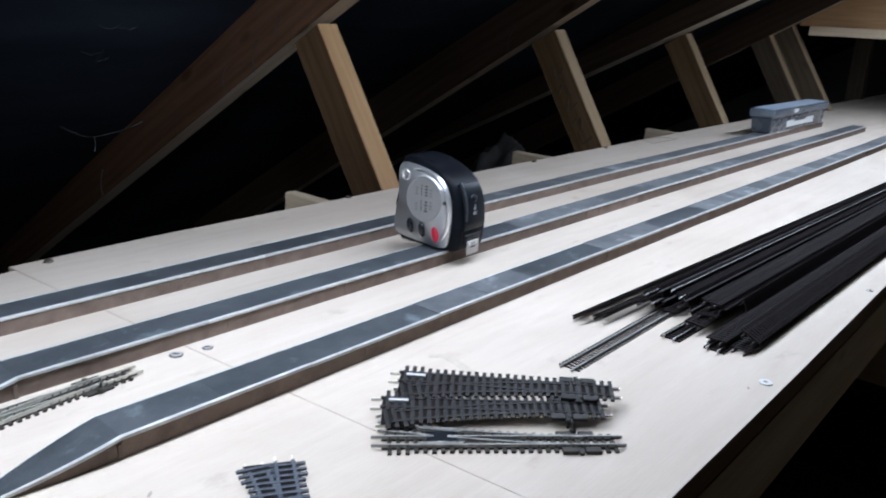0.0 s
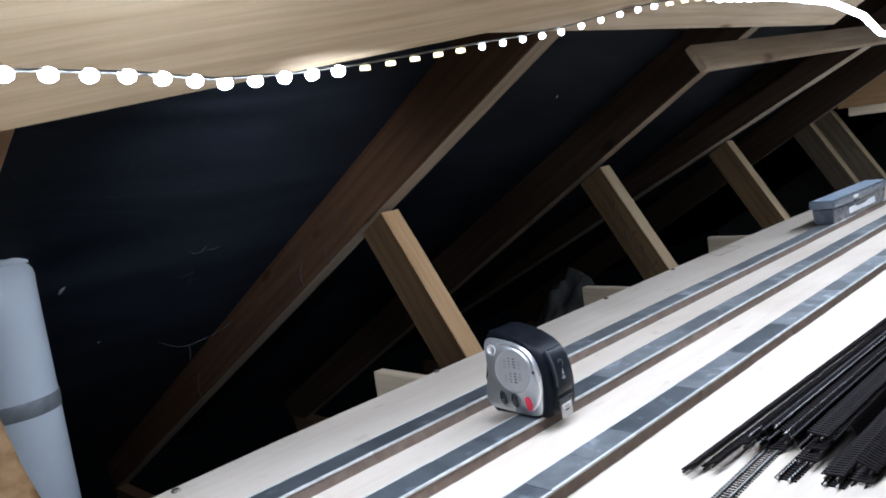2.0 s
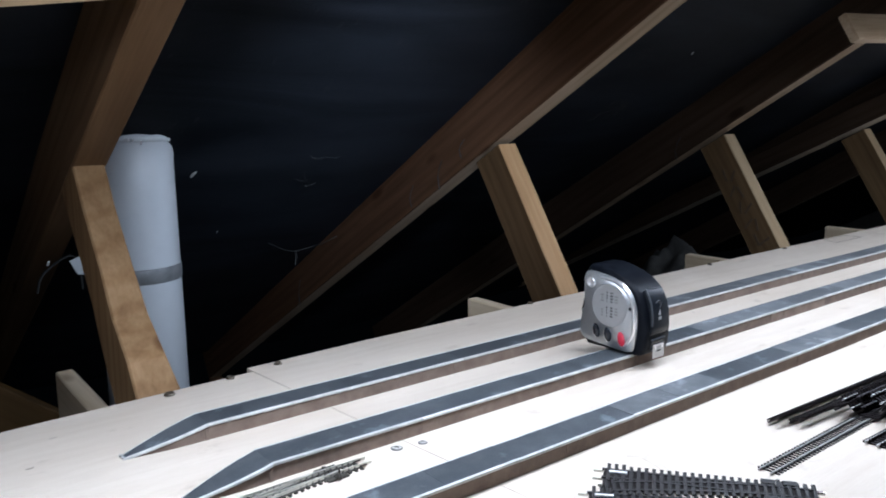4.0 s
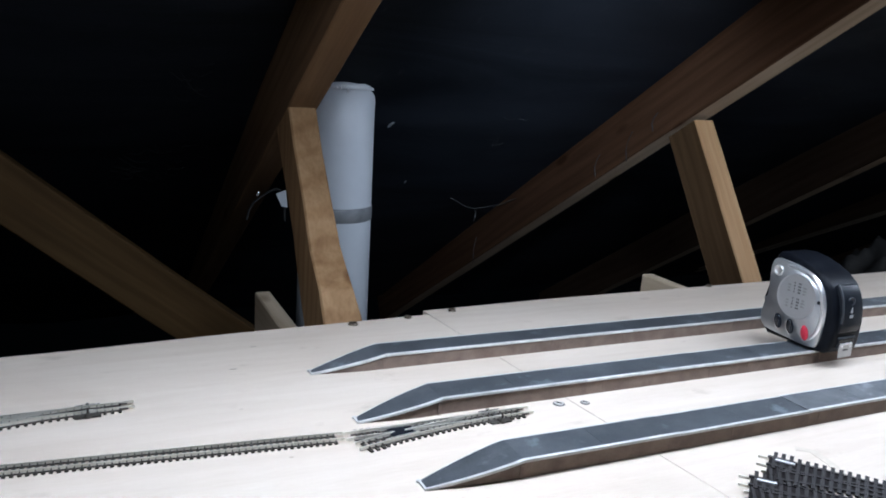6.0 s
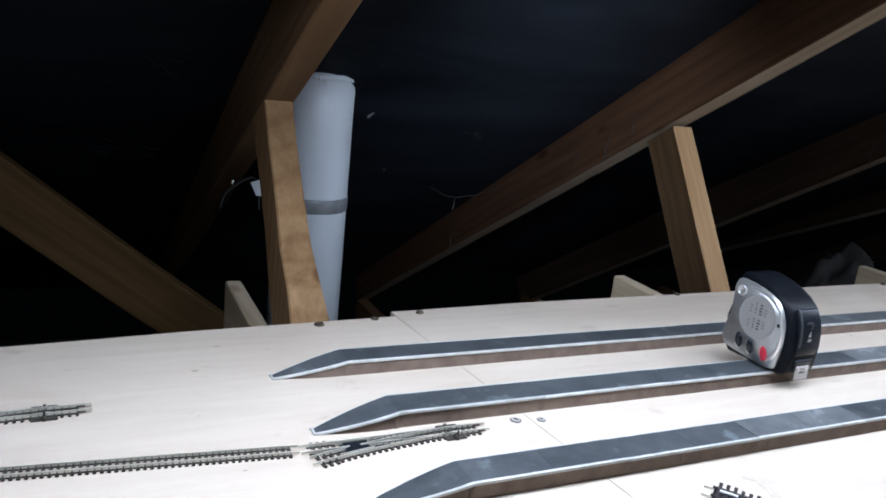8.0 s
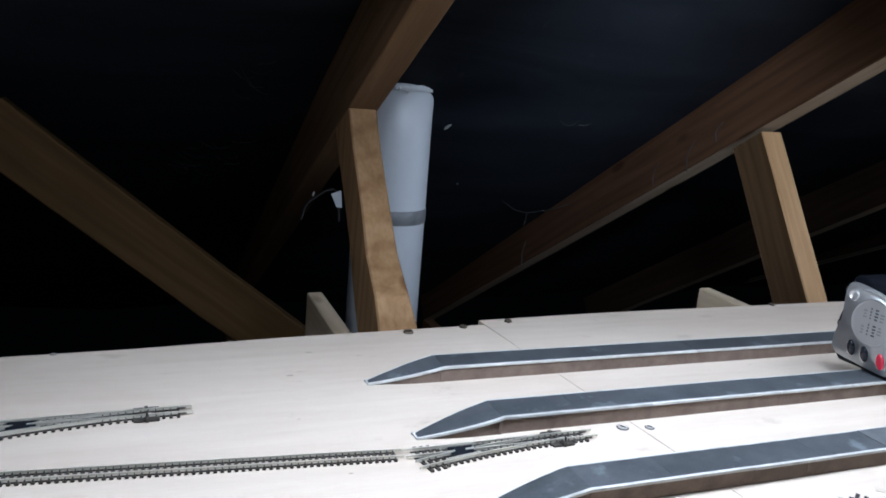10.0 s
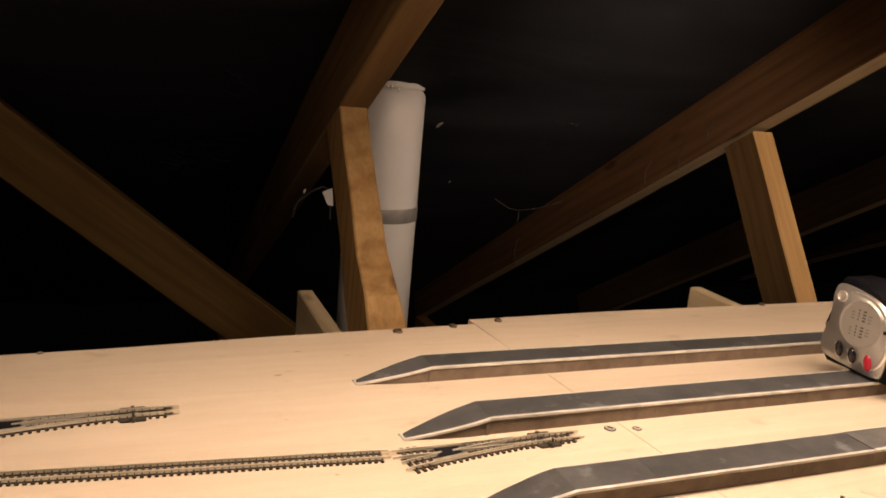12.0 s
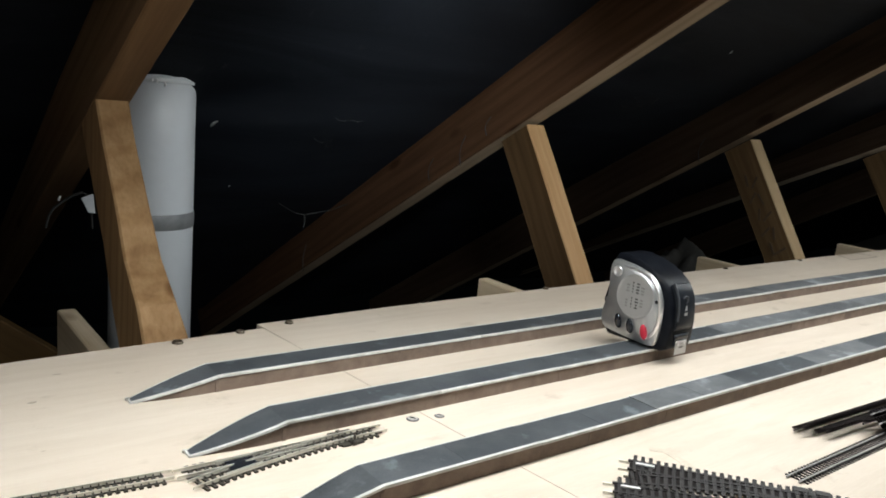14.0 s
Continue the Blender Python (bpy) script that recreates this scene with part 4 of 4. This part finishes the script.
def turnout(m, hand, label, ties=M_SLEEPER, rails=M_RAIL, length=0.139, swing=0.0160, small=False, half_tie=0.00145):
    """A small point: stock rails, closure rails, crossing plate, check rails and the spring housings by the tie bar."""
    t = thing("model_turnout", m, label, "model turnout", "model turnouts")
    g = GAUGE / 2

    def off(x):
        return hand * swing * (max(x - 0.018, 0) / (length - 0.018)) ** 1.65

    xs = [length * k / 14 for k in range(15)]
    tail = -0.0075 if small else -0.004
    rail([(x, -hand * g) for x in (tail, length / 2, length + 0.004)], "stock_rail", t, rails)
    rail([(x, hand * g + off(x)) for x in [tail] + xs], "stock_rail", t, rails)
    frog = 0.018 + (length - 0.018) * (GAUGE / swing) ** (1 / 1.65)
    inner = [x for x in xs if 0.022 < x]
    rail([(x, hand * g - hand * (0.0012 if x < 0.026 else 0)) for x in (0.020, 0.03, 0.06, frog - 0.004)], "point_blade", t, rails)
    rail([(x, -hand * g + off(x) + hand * (0.0 if x > 0.026 else 0.0012)) for x in inner if x < frog - 0.003], "point_blade", t, rails)
    rail([(x, hand * g) for x in (frog + 0.004, (frog + length) / 2, length + 0.004)], "closure_rail", t, rails)
    rail([(x, -hand * g + off(x)) for x in inner if x > frog + 0.003], "closure_rail", t, rails)
    rail([(x, -hand * (g - 0.0019)) for x in (frog - 0.013, frog, frog + 0.013)], "check_rail", t, rails)
    rail([(x, hand * (g - 0.0019) + off(x)) for x in (frog - 0.013, frog, frog + 0.013)], "check_rail", t, rails)
    pitch, wide = 0.0050, 0.0168 if small else 0.0186
    for k in range(int(length / pitch)):
        x = pitch * (k + 0.5)
        extra = abs(off(x))
        split = extra > 0.0120
        ln = wide if split else round((wide + extra) / 0.0012) * 0.0012
        if split:
            repeat("sleeper", tie_mesh(wide, ties, half_tie), t, Matrix.Translation((x, -hand * 0.0015, 0)))
            repeat("sleeper", tie_mesh(wide, ties, half_tie), t, Matrix.Translation((x, off(x) + hand * 0.0012, 0.0001)) @ pose(0, 0, 0, 0, 0, hand * 11))
        else:
            repeat("sleeper", tie_mesh(ln, ties, half_tie), t, Matrix.Translation((x, off(x) / 2, 0)))
    part("crossing_plate", box(frog - 0.010, frog + 0.008, hand * g - 0.0056, hand * g + 0.0056, TIE_H, TIE_H + 0.0017, 0.0003), M_GLOSSBLACK, t, "black moulded crossing plate")
    part("tie_bar", box(0.0225, 0.0250, -0.0125, 0.0125, 0.0004, TIE_H + 0.0005), ties, t)
    part("bar_pin", lathe([(0.0022, 0.001), (0.0020, 0.0034), (0.0009, 0.0046), (0.0008, 0.0074), (0.0004, 0.0080)], 10), ties, t, "", Matrix.Translation((0.0238, hand * 0.0112, 0)))
    half, inner_y, tall, coat = (0.0034, 0.0056, 0.0001, M_SLEEPER) if small else (0.0045, 0.0062, 0.0011, ties)
    for x in (0.0185, 0.0290) if small else (0.0165, 0.0300):
        for a, b in ((-0.0112, -inner_y), (inner_y, 0.0112)):
            part("spring_housing", box(x - half, x + half, a, b, 0.0, TIE_H + tall, 0.0005), coat, t)
    for route in ([(x, -hand * g) for x in (0.002, length - 0.002)], [(x, hand * g + off(x)) for x in xs[:-1]], [(x, hand * g) for x in (0.002, length - 0.002)],
                  [(x, -hand * g + off(x)) for x in xs[:-1]]):
        part("sleeper_web", sweep([(max(x, 0.002), y, 0.00072) for x, y in route], 0.0009, 0.00057), ties, t)
    if ties in (M_SLEEPER_H, M_SLEEPER_B):
        # a moulded bed added between the sleepers, very dark for the shade in the gaps
        bm = bmesh.new()
        rows = [[bm.verts.new((x, y, z)) for y in (-hand * (g + 0.0014), hand * (g + 0.0014) + off(x)) for z in (TIE_H - 0.0006, TIE_H - 0.0001)] for x in [0.003] + xs[1:-1] + [length - 0.003]]
        for p, q in zip(rows, rows[1:]):
            for a, b in ((0, 1), (1, 3), (3, 2), (2, 0)):
                bm.faces.new((p[a], p[b], q[b], q[a]))
        bm.faces.new([rows[0][k] for k in (0, 2, 3, 1)])
        bm.faces.new([rows[-1][k] for k in (0, 1, 3, 2)])
        bmesh.ops.recalc_face_normals(bm, faces=bm.faces)
        part("moulded_bed", bm, M_SLEEPER_C, t)
    for y in (-g, g):
        part("rail_joiner", box(-0.003, 0.003, y - 0.0010, y + 0.0010, TIE_H - 0.0001, TIE_H + 0.0009), M_RAIL_DARK, t)
    if ties is M_SLEEPER_H:
        part("contact_strip", box(length - 0.0190, length - 0.0070, -hand * 0.0016 - 0.0009, -hand * 0.0016 + 0.0009, -0.0005, 0.0006), M_PAPER, t, "pale metal contact strip underneath")
    return t


def along(x, y, x2, y2, z=0.0, upside=False, tilt=0.0):
    """The pose of a track at (x, y) that runs towards (x2, y2)."""
    a = math.degrees(math.atan2(y2 - y, x2 - x))
    m = pose(x, y, z, 0, 0, a)
    if upside:
        m = m @ pose(0, 0, 0.0036, 180, 0, 0)
    return m @ pose(0, 0, 0, tilt, 0, 0)


straight_track(0.56, along(0.1390, 0.4620, -0.42, 0.5122), "length of model track laid on the plywood", M_SLEEPER, "track on the board")
turnout(along(0.2865, 0.4615, 0.1475, 0.4602), 1, "model turnout laid at the end of the straight track, rails up", small=True, half_tie=0.0011)
turnout(along(0.0055, 0.5568, -0.137, 0.5545), 1, "model turnout lying alone further back on the plywood", small=True, half_tie=0.0011)
# the heap of turnouts by the front
turnout(along(0.4425, 0.1920, 0.3445, 0.2870), -1, "model turnout lying rails up at the front of the heap", M_SLEEPER, M_RAIL_SOFT, half_tie=0.0012)
turnout(along(0.4612, 0.2120, 0.3677, 0.3140, 0.0052, True, -9), -1, "dark model turnout lying upside down in the heap", M_SLEEPER_H, half_tie=0.00125)
turnout(along(0.4782, 0.2146, 0.3932, 0.3256, 0.0098, True, -10), -1, "dark model turnout upside down on top of the heap", M_SLEEPER_H, half_tie=0.00125)
turnout(along(0.2186, 0.1940, 0.2937, 0.3107, 0.0, True), -1, "grey model turnout lying upside down near the front edge", M_SLEEPER_B, half_tie=0.00105)

# the bundle of yard lengths
straight_track(0.914, along(0.508, 0.2668, 1.4, 0.2750) @ Matrix.Diagonal((1, 1, 0.62, 1)), "loose dark model track with its end standing out of the bundle", M_SLEEPER_H, "bundle of track lengths", M_RAIL_SOFT)
YARDS = [  # start x, y, height, rails down, tilt, rail
    (0.590, 0.3085, 0.0, 1, -32, 0), (0.603, 0.2965, 0.0, 1, -26, 0), (0.640, 0.2860, 0.0044, 1, -24, 0), (0.655, 0.2800, 0.0060, 0, 40, 3), (0.660, 0.2650, 0.0, 1, -4, 0),
    (0.668, 0.2755, 0.0050, 0, 64, 1), (0.672, 0.2640, 0.0110, 0, 30, 3), (0.664, 0.2560, 0.0044, 1, -62, 0), (0.658, 0.2475, 0.0072, 0, 58, 1),
    (0.612, 0.2395, 0.0, 0, 0, 2), (0.640, 0.2330, 0.0042, 1, 2, 0), (0.655, 0.2300, 0.0084, 1, -5, 0), (0.668, 0.2275, 0.0128, 1, 3, 0), (0.664, 0.2310, 0.0170, 1, 5, 0),
    (0.700, 0.2140, 0.0, 1, 66, 0), (0.616, 0.2060, 0.0, 0, 0, 2), (0.622, 0.2075, 0.0042, 1, -4, 0),
    (0.628, 0.1905, 0.0, 1, 0, 0), (0.640, 0.1885, 0.0042, 1, 26, 0)]
for x, y, z, up, tilt, kind in YARDS:
    # the lengths draw together towards their far ends
    y2 = y - 0.0146 - 0.195 * (y - 0.19)
    if abs(tilt) > 10:
        z += 0.0084 * math.sin(radians(abs(tilt))) * 0.9
    straight_track(0.914, along(x, y, x + 0.914, y2, z, bool(up), tilt), "dark length of model track in a loose bundle", M_SLEEPER_C, "bundle of track lengths",
                   (M_RAIL_DARK, M_RAIL_DULL, M_RAIL_MID, M_RAIL_MID)[kind], False)

# ---- tape measure ----
tape = thing("tape_measure", Matrix(((0.045, 0, -0.999, 0.6125), (-0.999, 0, -0.045, 0.5345), (0, 1, 0, H + 0.0003), (0, 0, 0, 1))), "silver and black tape measure standing on a model platform", "tape measure")
# local x runs to the front, local y up, local z out of the silver face
SHELL = [(0.002, 0.0), (0.066, 0.0), (0.0725, 0.004), (0.0745, 0.012), (0.0755, 0.030), (0.0742, 0.045), (0.0705, 0.0565), (0.0645, 0.0662), (0.0550, 0.0740), (0.043, 0.0798), (0.030, 0.0840), (0.016, 0.0866),
         (0.004, 0.0860), (0.0005, 0.0815), (0.0002, 0.040), (-0.0015, 0.0335), (-0.0045, 0.029), (-0.0048, 0.018), (-0.003, 0.006)]
THICK = 0.044


bm = prism(SHELL, -THICK, -0.001, 0.0045, 4)
low = [f for f in bm.faces if f.normal.z < -0.99]
bmesh.ops.bevel(bm, geom=[e for f in low for e in f.edges], offset=0.0045, segments=4, affect="EDGES", profile=0.5)
part("case", bm, M_RUBBER, tape, "black rubberised case", None, True)
def rounded(outline, rounds=3):
    """The outline with its corners cut rounder."""
    for _ in range(rounds):
        cut = []
        for (x, y), (u, v) in zip(outline, outline[1:] + outline[:1]):
            cut += [(x * 0.75 + u * 0.25, y * 0.75 + v * 0.25), (x * 0.25 + u * 0.75, y * 0.25 + v * 0.75)]
        outline = cut
    return outline


FACE = rounded([(-0.0040, 0.0090), (0.004, 0.0065), (0.030, 0.0045), (0.056, 0.0025), (0.0630, 0.006), (0.0660, 0.030), (0.0640, 0.052), (0.0560, 0.068), (0.040, 0.0760), (0.020, 0.0795), (0.0, 0.0805),
                (-0.0005, 0.066), (0.0004, 0.040), (-0.0034, 0.031), (-0.0050, 0.018)], 2)
part("face_plate", prism(FACE, -0.003, 0.0016, 0.0020, 4), M_SILVER, tape, "silver face plate", None, True)
# the raised chrome rim widens towards the front of the face
bm = bmesh.new()
rings = []
N = 30
for k in range(N + 1):
    a = math.radians(-52 + 150 * k / N)
    d = Vector((math.cos(a), math.sin(a), 0))
    p = Vector((0.0260 + 0.0375 * math.copysign(abs(d.x) ** 0.8, d.x), 0.0365 + (0.0385 if d.y > 0 else 0.0345) * math.copysign(abs(d.y) ** 0.9, d.y), 0))
    s = math.sin(math.pi * k / N) ** 0.6
    wide = 0.0008 + 0.0022 * s
    rings.append([bm.verts.new(p + d * (wide * u) + Vector((0, 0, z))) for u, z in ((-1, 0.0012), (-0.6, 0.0024 + 0.0006 * s), (0.0, 0.0027 + 0.0008 * s), (0.6, 0.0022 + 0.0006 * s), (1, 0.0006))])
for a, b in zip(rings, rings[1:]):
    for k in range(4):
        bm.faces.new((a[k], a[k + 1], b[k + 1], b[k]))
bmesh.ops.recalc_face_normals(bm, faces=bm.faces)
part("rim", bm, M_CHROME, tape, "raised chrome rim", None, True)
part("dial", lathe([(0.0228, 0.0), (0.0228, 0.0015), (0.0221, 0.0021), (0.0212, 0.0022), (0.0200, 0.0019)], 48), M_SILVER, tape, "round raised panel with faded print", Matrix.Translation((0.0325, 0.0475, 0.0)))
print_rng = random.Random(5)
for r in range(8):
    for c in range(4):
        if (r, c) in ((0, 0), (0, 3), (4, 0), (7, 3)):
            continue
        w = (0.0036, 0.0016, 0.0034, 0.0042)[c] * print_rng.uniform(0.7, 1.1)
        part("print_bar", box(-w / 2, w / 2, -0.0008, 0.0008, 0, 0.0002), M_PRINT if c in (1, 2) else M_PRINT_PALE, tape, "", Matrix.Translation((0.0235 + 0.0058 * c, 0.0605 - 0.0030 * r - (0.0035 if r > 3 else 0), 0.0019)))


def button(x, y, material, label):
    lean = pose(0, 0, 0, 0, 0, 14)
    b = part("button", lathe([(0.0044, 0.0), (0.0044, 0.0016), (0.0038, 0.0026), (0.0022, 0.0031), (0.0006, 0.0032)], 24), material, tape, label, Matrix.Translation((x, y, 0.0006)) @ lean @ Matrix.Diagonal((0.94, 1.72, 1, 1)), True)
    # a bright crescent under the button's back edge
    bm = bmesh.new()
    rows = []
    for k in range(13):
        a = math.radians(120 + 150 * k / 12)
        s = math.sin(math.pi * k / 12)
        rows.append([bm.verts.new((q * math.cos(a), q * math.sin(a), z)) for q, z in ((0.0043, 0.0008), (0.0045 + 0.0008 * s, 0.0014), (0.0046 + 0.0013 * s, 0.0008))])
    for p, q in zip(rows, rows[1:]):
        for k in range(2):
            bm.faces.new((p[k], p[k + 1], q[k + 1], q[k]))
    bmesh.ops.recalc_face_normals(bm, faces=bm.faces)
    part("rim", bm, M_CHROME, b, "", None, True)


button(0.0165, 0.0180, M_GLOSSBLACK, "black button")
button(0.0310, 0.0165, M_GLOSSBLACK, "black button")
button(0.0480, 0.0150, M_RED, "red button")
part("screw", lathe([(0.0056, 0.0), (0.0056, 0.0016), (0.0050, 0.0024), (0.0040, 0.0024), (0.0034, 0.0014), (0.0012, 0.0014)], 24), M_CHROME, tape, "bright corner screw", Matrix.Translation((0.0085, 0.0680, 0.0006)), True)
part("screw", lathe([(0.0018, 0.0), (0.0018, 0.0012), (0.0008, 0.0016)], 14), M_GLOSSBLACK, tape, "", Matrix.Translation((0.0578, 0.0480, 0.0008)), True)
for k in range(9):
    part("grip_rib", box(-0.0007, 0.0009, -0.0010, 0.0010, -THICK + 0.008, -0.006, 0.0003), M_RUBBER, tape, "", Matrix.Translation((-0.0002, 0.040 + 0.0042 * k, 0)))
# lock slider and hook on the front end
bm = bmesh.new()
prof = [(0.0745, 0.0215), (0.0768, 0.024), (0.0776, 0.030), (0.0774, 0.044), (0.0757, 0.0535), (0.0722, 0.0612), (0.0677, 0.0675), (0.0640, 0.066), (0.069, 0.026)]
lowv = [bm.verts.new((x, y, -THICK + 0.0075)) for x, y in prof]
topv = [bm.verts.new((x, y, -0.0075)) for x, y in prof]
for k in range(len(prof)):
    bm.faces.new((lowv[k], lowv[(k + 1) % len(prof)], topv[(k + 1) % len(prof)], topv[k]))
bm.faces.new(lowv[::-1])
bm.faces.new(topv)
bmesh.ops.recalc_face_normals(bm, faces=bm.faces)
bmesh.ops.bevel(bm, geom=[e for e in bm.edges if e.calc_face_angle(0) > 0.9], offset=0.0014, segments=3, affect="EDGES", profile=0.5)
slider = part("lock_slider", bm, M_SLIDER, tape, "smooth black lock slider", None, True)
# a moulded border round the slider
bm = bmesh.new()
sweep([(0.0690, 0.0690, -0.0068), (0.0732, 0.0626, -0.0068), (0.0767, 0.0543, -0.0068), (0.0785, 0.0430, -0.0068), (0.0786, 0.0330, -0.0068)], 0.0009, 0.0007, bm)
sweep([(0.0692, 0.0690, -0.0070), (0.0692, 0.0690, -THICK / 2), (0.0692, 0.0690, -THICK + 0.0070)], 0.0008, 0.0008, bm)
part("slider_border", bm, M_RUBBER_GREY, slider, "worn grey moulded border")
part("dimple", lathe([(0.0042, -0.0004), (0.0042, 0.0005), (0.0034, 0.0007), (0.0030, -0.0001), (0.0010, -0.0002)], 20), M_RUBBER_GREY, slider, "", Matrix.Translation((0.0757, 0.0530, -0.0200)) @ pose(0, 0, 0, 0, 80, 0), True)
arrow = bmesh.new()
va = [arrow.verts.new(p) for p in ((0, -0.0032, 0), (0, 0.0030, 0.0022), (0, 0.0030, -0.0022), (0.0005, -0.0020, 0), (0.0005, 0.0022, 0.0012), (0.0005, 0.0022, -0.0012))]
for f in ((0, 1, 4, 3), (1, 2, 5, 4), (2, 0, 3, 5), (3, 4, 5)):
    arrow.faces.new([va[q] for q in f])
bmesh.ops.scale(arrow, vec=(1, -1, 1), verts=arrow.verts)
bmesh.ops.recalc_face_normals(arrow, faces=arrow.faces)
part("arrow_mark", arrow, M_PRINT_PALE, slider, "pale moulded arrow", Matrix.Translation((0.0774, 0.0452, -0.0205)))
part("lock_mark", box(0, 0.0005, -0.0016, 0.0016, -0.0024, 0.0024, 0.0002), M_PRINT_PALE, slider, "", Matrix.Translation((0.0776, 0.0390, -0.0205)))
part("mouth", box(0.0722, 0.0760, 0.0065, 0.0165, -THICK + 0.011, -0.011, 0.0006), M_GLOSSBLACK, tape, "dark tape mouth")
part("mouth_rim", box(0.0735, 0.0768, 0.0166, 0.0180, -THICK + 0.0105, -0.0105, 0.0004), M_RUBBER_GREY, tape)
# the end hook: a bent zinc plate with a slot and two rivets
hook = part("hook", box(0.0757, 0.0766, -0.0020, 0.0105, -THICK + 0.0125, -0.0125, 0.0003), M_HOOK, tape, "bright metal end hook")
part("lip", box(0.0715, 0.0768, 0.0100, 0.0118, -THICK + 0.0135, -0.0135, 0.0005), M_CHROME, hook)
part("slot", box(0.0764, 0.0768, 0.0045, 0.0058, -THICK + 0.0185, -0.0185, 0.0002), M_GLOSSBLACK, hook)
for z in (-0.0165, -THICK + 0.0165):
    part("rivet", lathe([(0.0013, 0.0), (0.0013, 0.0004), (0.0007, 0.0008)], 12), M_CHROME, hook, "", Matrix.Translation((0.0766, 0.0085, z)) @ pose(0, 0, 0, 0, 90, 0), True)

# ---- box on the far end of a platform ----
cb = thing("storage_box", pose(1.802, 0.5735, H + 0.0001, 0, 0, -0.6), "blue-grey plastic box with a dark tray and white label", "storage box")
L, W, HH = 0.372, 0.046, 0.052
bm = bmesh.new()
v = [bm.verts.new(p) for p in ((0.006, 0.003, 0), (L - 0.006, 0.003, 0), (L - 0.006, W - 0.003, 0), (0.006, W - 0.003, 0), (0, 0, 0.034), (L, 0, 0.034), (L, W, 0.034), (0, W, 0.034))]
for f in ((3, 2, 1, 0), (4, 5, 6, 7), (0, 1, 5, 4), (1, 2, 6, 5), (2, 3, 7, 6), (3, 0, 4, 7)):
    bm.faces.new([v[i] for i in f])
bmesh.ops.bevel(bm, geom=list(bm.edges), offset=0.002, segments=2, affect="EDGES", profile=0.5)
part("tray", bm, M_TRAY, cb, "dark smoky tray")
part("lid", box(-0.004, L + 0.004, -0.004, W + 0.004, 0.0345, HH, 0.003), M_BOX, cb, "bluish clear lid")
part("insert", box(0.012, L - 0.012, 0.006, W - 0.006, 0.0025, 0.031, 0.001), M_TAPE, cb, "dark packed contents")
part("card", box(0.004, L - 0.004, 0.002, W - 0.002, HH + 0.0002, HH + 0.0012), M_BLUE, cb, "blue-grey card on top")
lab = part("label", box(0.10, 0.285, -0.0006, 0.0006, 0.009, 0.033), M_PAPER, cb, "white paper label", Matrix.Rotation(-0.07, 4, "X"))
part("print_bar", box(0.15, 0.225, -0.0012, -0.0006, 0.019, 0.025), M_PRINT, lab)
part("print_bar", box(0.12, 0.15, -0.0045, -0.0040, 0.040, 0.048), M_PAPER, cb)

# ---- light strip ----
strip = thing("led_strip", Matrix.Identity(4), "lit white LED strip light drooping below the rafters", "strip light")
part("backing_tape", sweep([tuple(on_strip(-0.27 + 0.05 * k) + Vector((0, 0, 0.003))) for k in range(62)], 0.0028, 0.0005), M_STRIP, strip)
# bright leds are oversized: their bloom is put into the shape
chip_on = mesh_of(lathe([(0.0016, 0.0044), (0.0038, 0.0034), (0.0046, 0.0012), (0.0040, -0.0012), (0.0016, -0.0026)], 14), "led", M_LED, True)
chip_far = mesh_of(lathe([(0.0042, 0.0030), (0.0050, 0.0), (0.0040, -0.0026), (0.0014, -0.0038)], 12), "led", M_LED_SIDE, True)
chip_small = mesh_of(lathe([(0.0020, 0.0014), (0.0026, 0.0), (0.0020, -0.0018), (0.0008, -0.0024)], 12), "led", M_LED_SIDE, True)
chip_dim = mesh_of(box(-0.0026, 0.0026, -0.0022, 0.0022, -0.0016, 0.0012), "led", M_LED_DIM)
x = -0.26
while x < 2.75:
    p = on_strip(x)
    dim = 0.385 < x < 0.480 or 0.69 < x < 0.75
    repeat("led", chip_dim if dim else chip_small if 0.457 < x < 0.77 else chip_on if x < 0.4 else chip_far, strip, Matrix.Translation(p))
    x += 0.0203
for a, b, k in ((-0.27, -0.11, 0.50), (-0.09, 0.11, 0.80), (0.11, 0.26, 1.1), (0.26, 0.39, 1.0), (0.47, 0.60, 0.9), (0.60, 0.76, 0.9), (0.77, 1.06, 1.8), (1.06, 1.42, 1.8), (1.42, 1.84, 1.9),
                (1.84, 2.26, 1.8), (2.26, 2.74, 1.7)):
    lamp = bpy.data.lights.new("led_light", "AREA")
    lamp.shape, lamp.size, lamp.size_y = "RECTANGLE", b - a, 0.006
    lamp.energy = LED_WATTS * k / 4
    lamp.color = LED_COLOR
    lo = new("led_light", lamp)
    p, q = on_strip(a), on_strip(b)
    lo.matrix_basis = axis_pose((p + q) / 2 + Vector((0, 0, -0.006)), q + Vector((0, 0, -0.006))) @ pose(0, 0, 0, LED_TILT, 0, 0)

# where the strip is twisted its lights face the roof
lamp = bpy.data.lights.new("led_light", "AREA")
lamp.shape, lamp.size, lamp.size_y = "RECTANGLE", 0.085, 0.006
lamp.energy = LED_WATTS * TWIST / 4
lamp.spread = radians(62)
lamp.color = LED_COLOR
lo = new("led_light", lamp)
p = on_strip(0.432) + Vector((0, 0.007, 0))
lo.matrix_basis = look(p, p + Vector((0.30, 0.90, -0.30)))
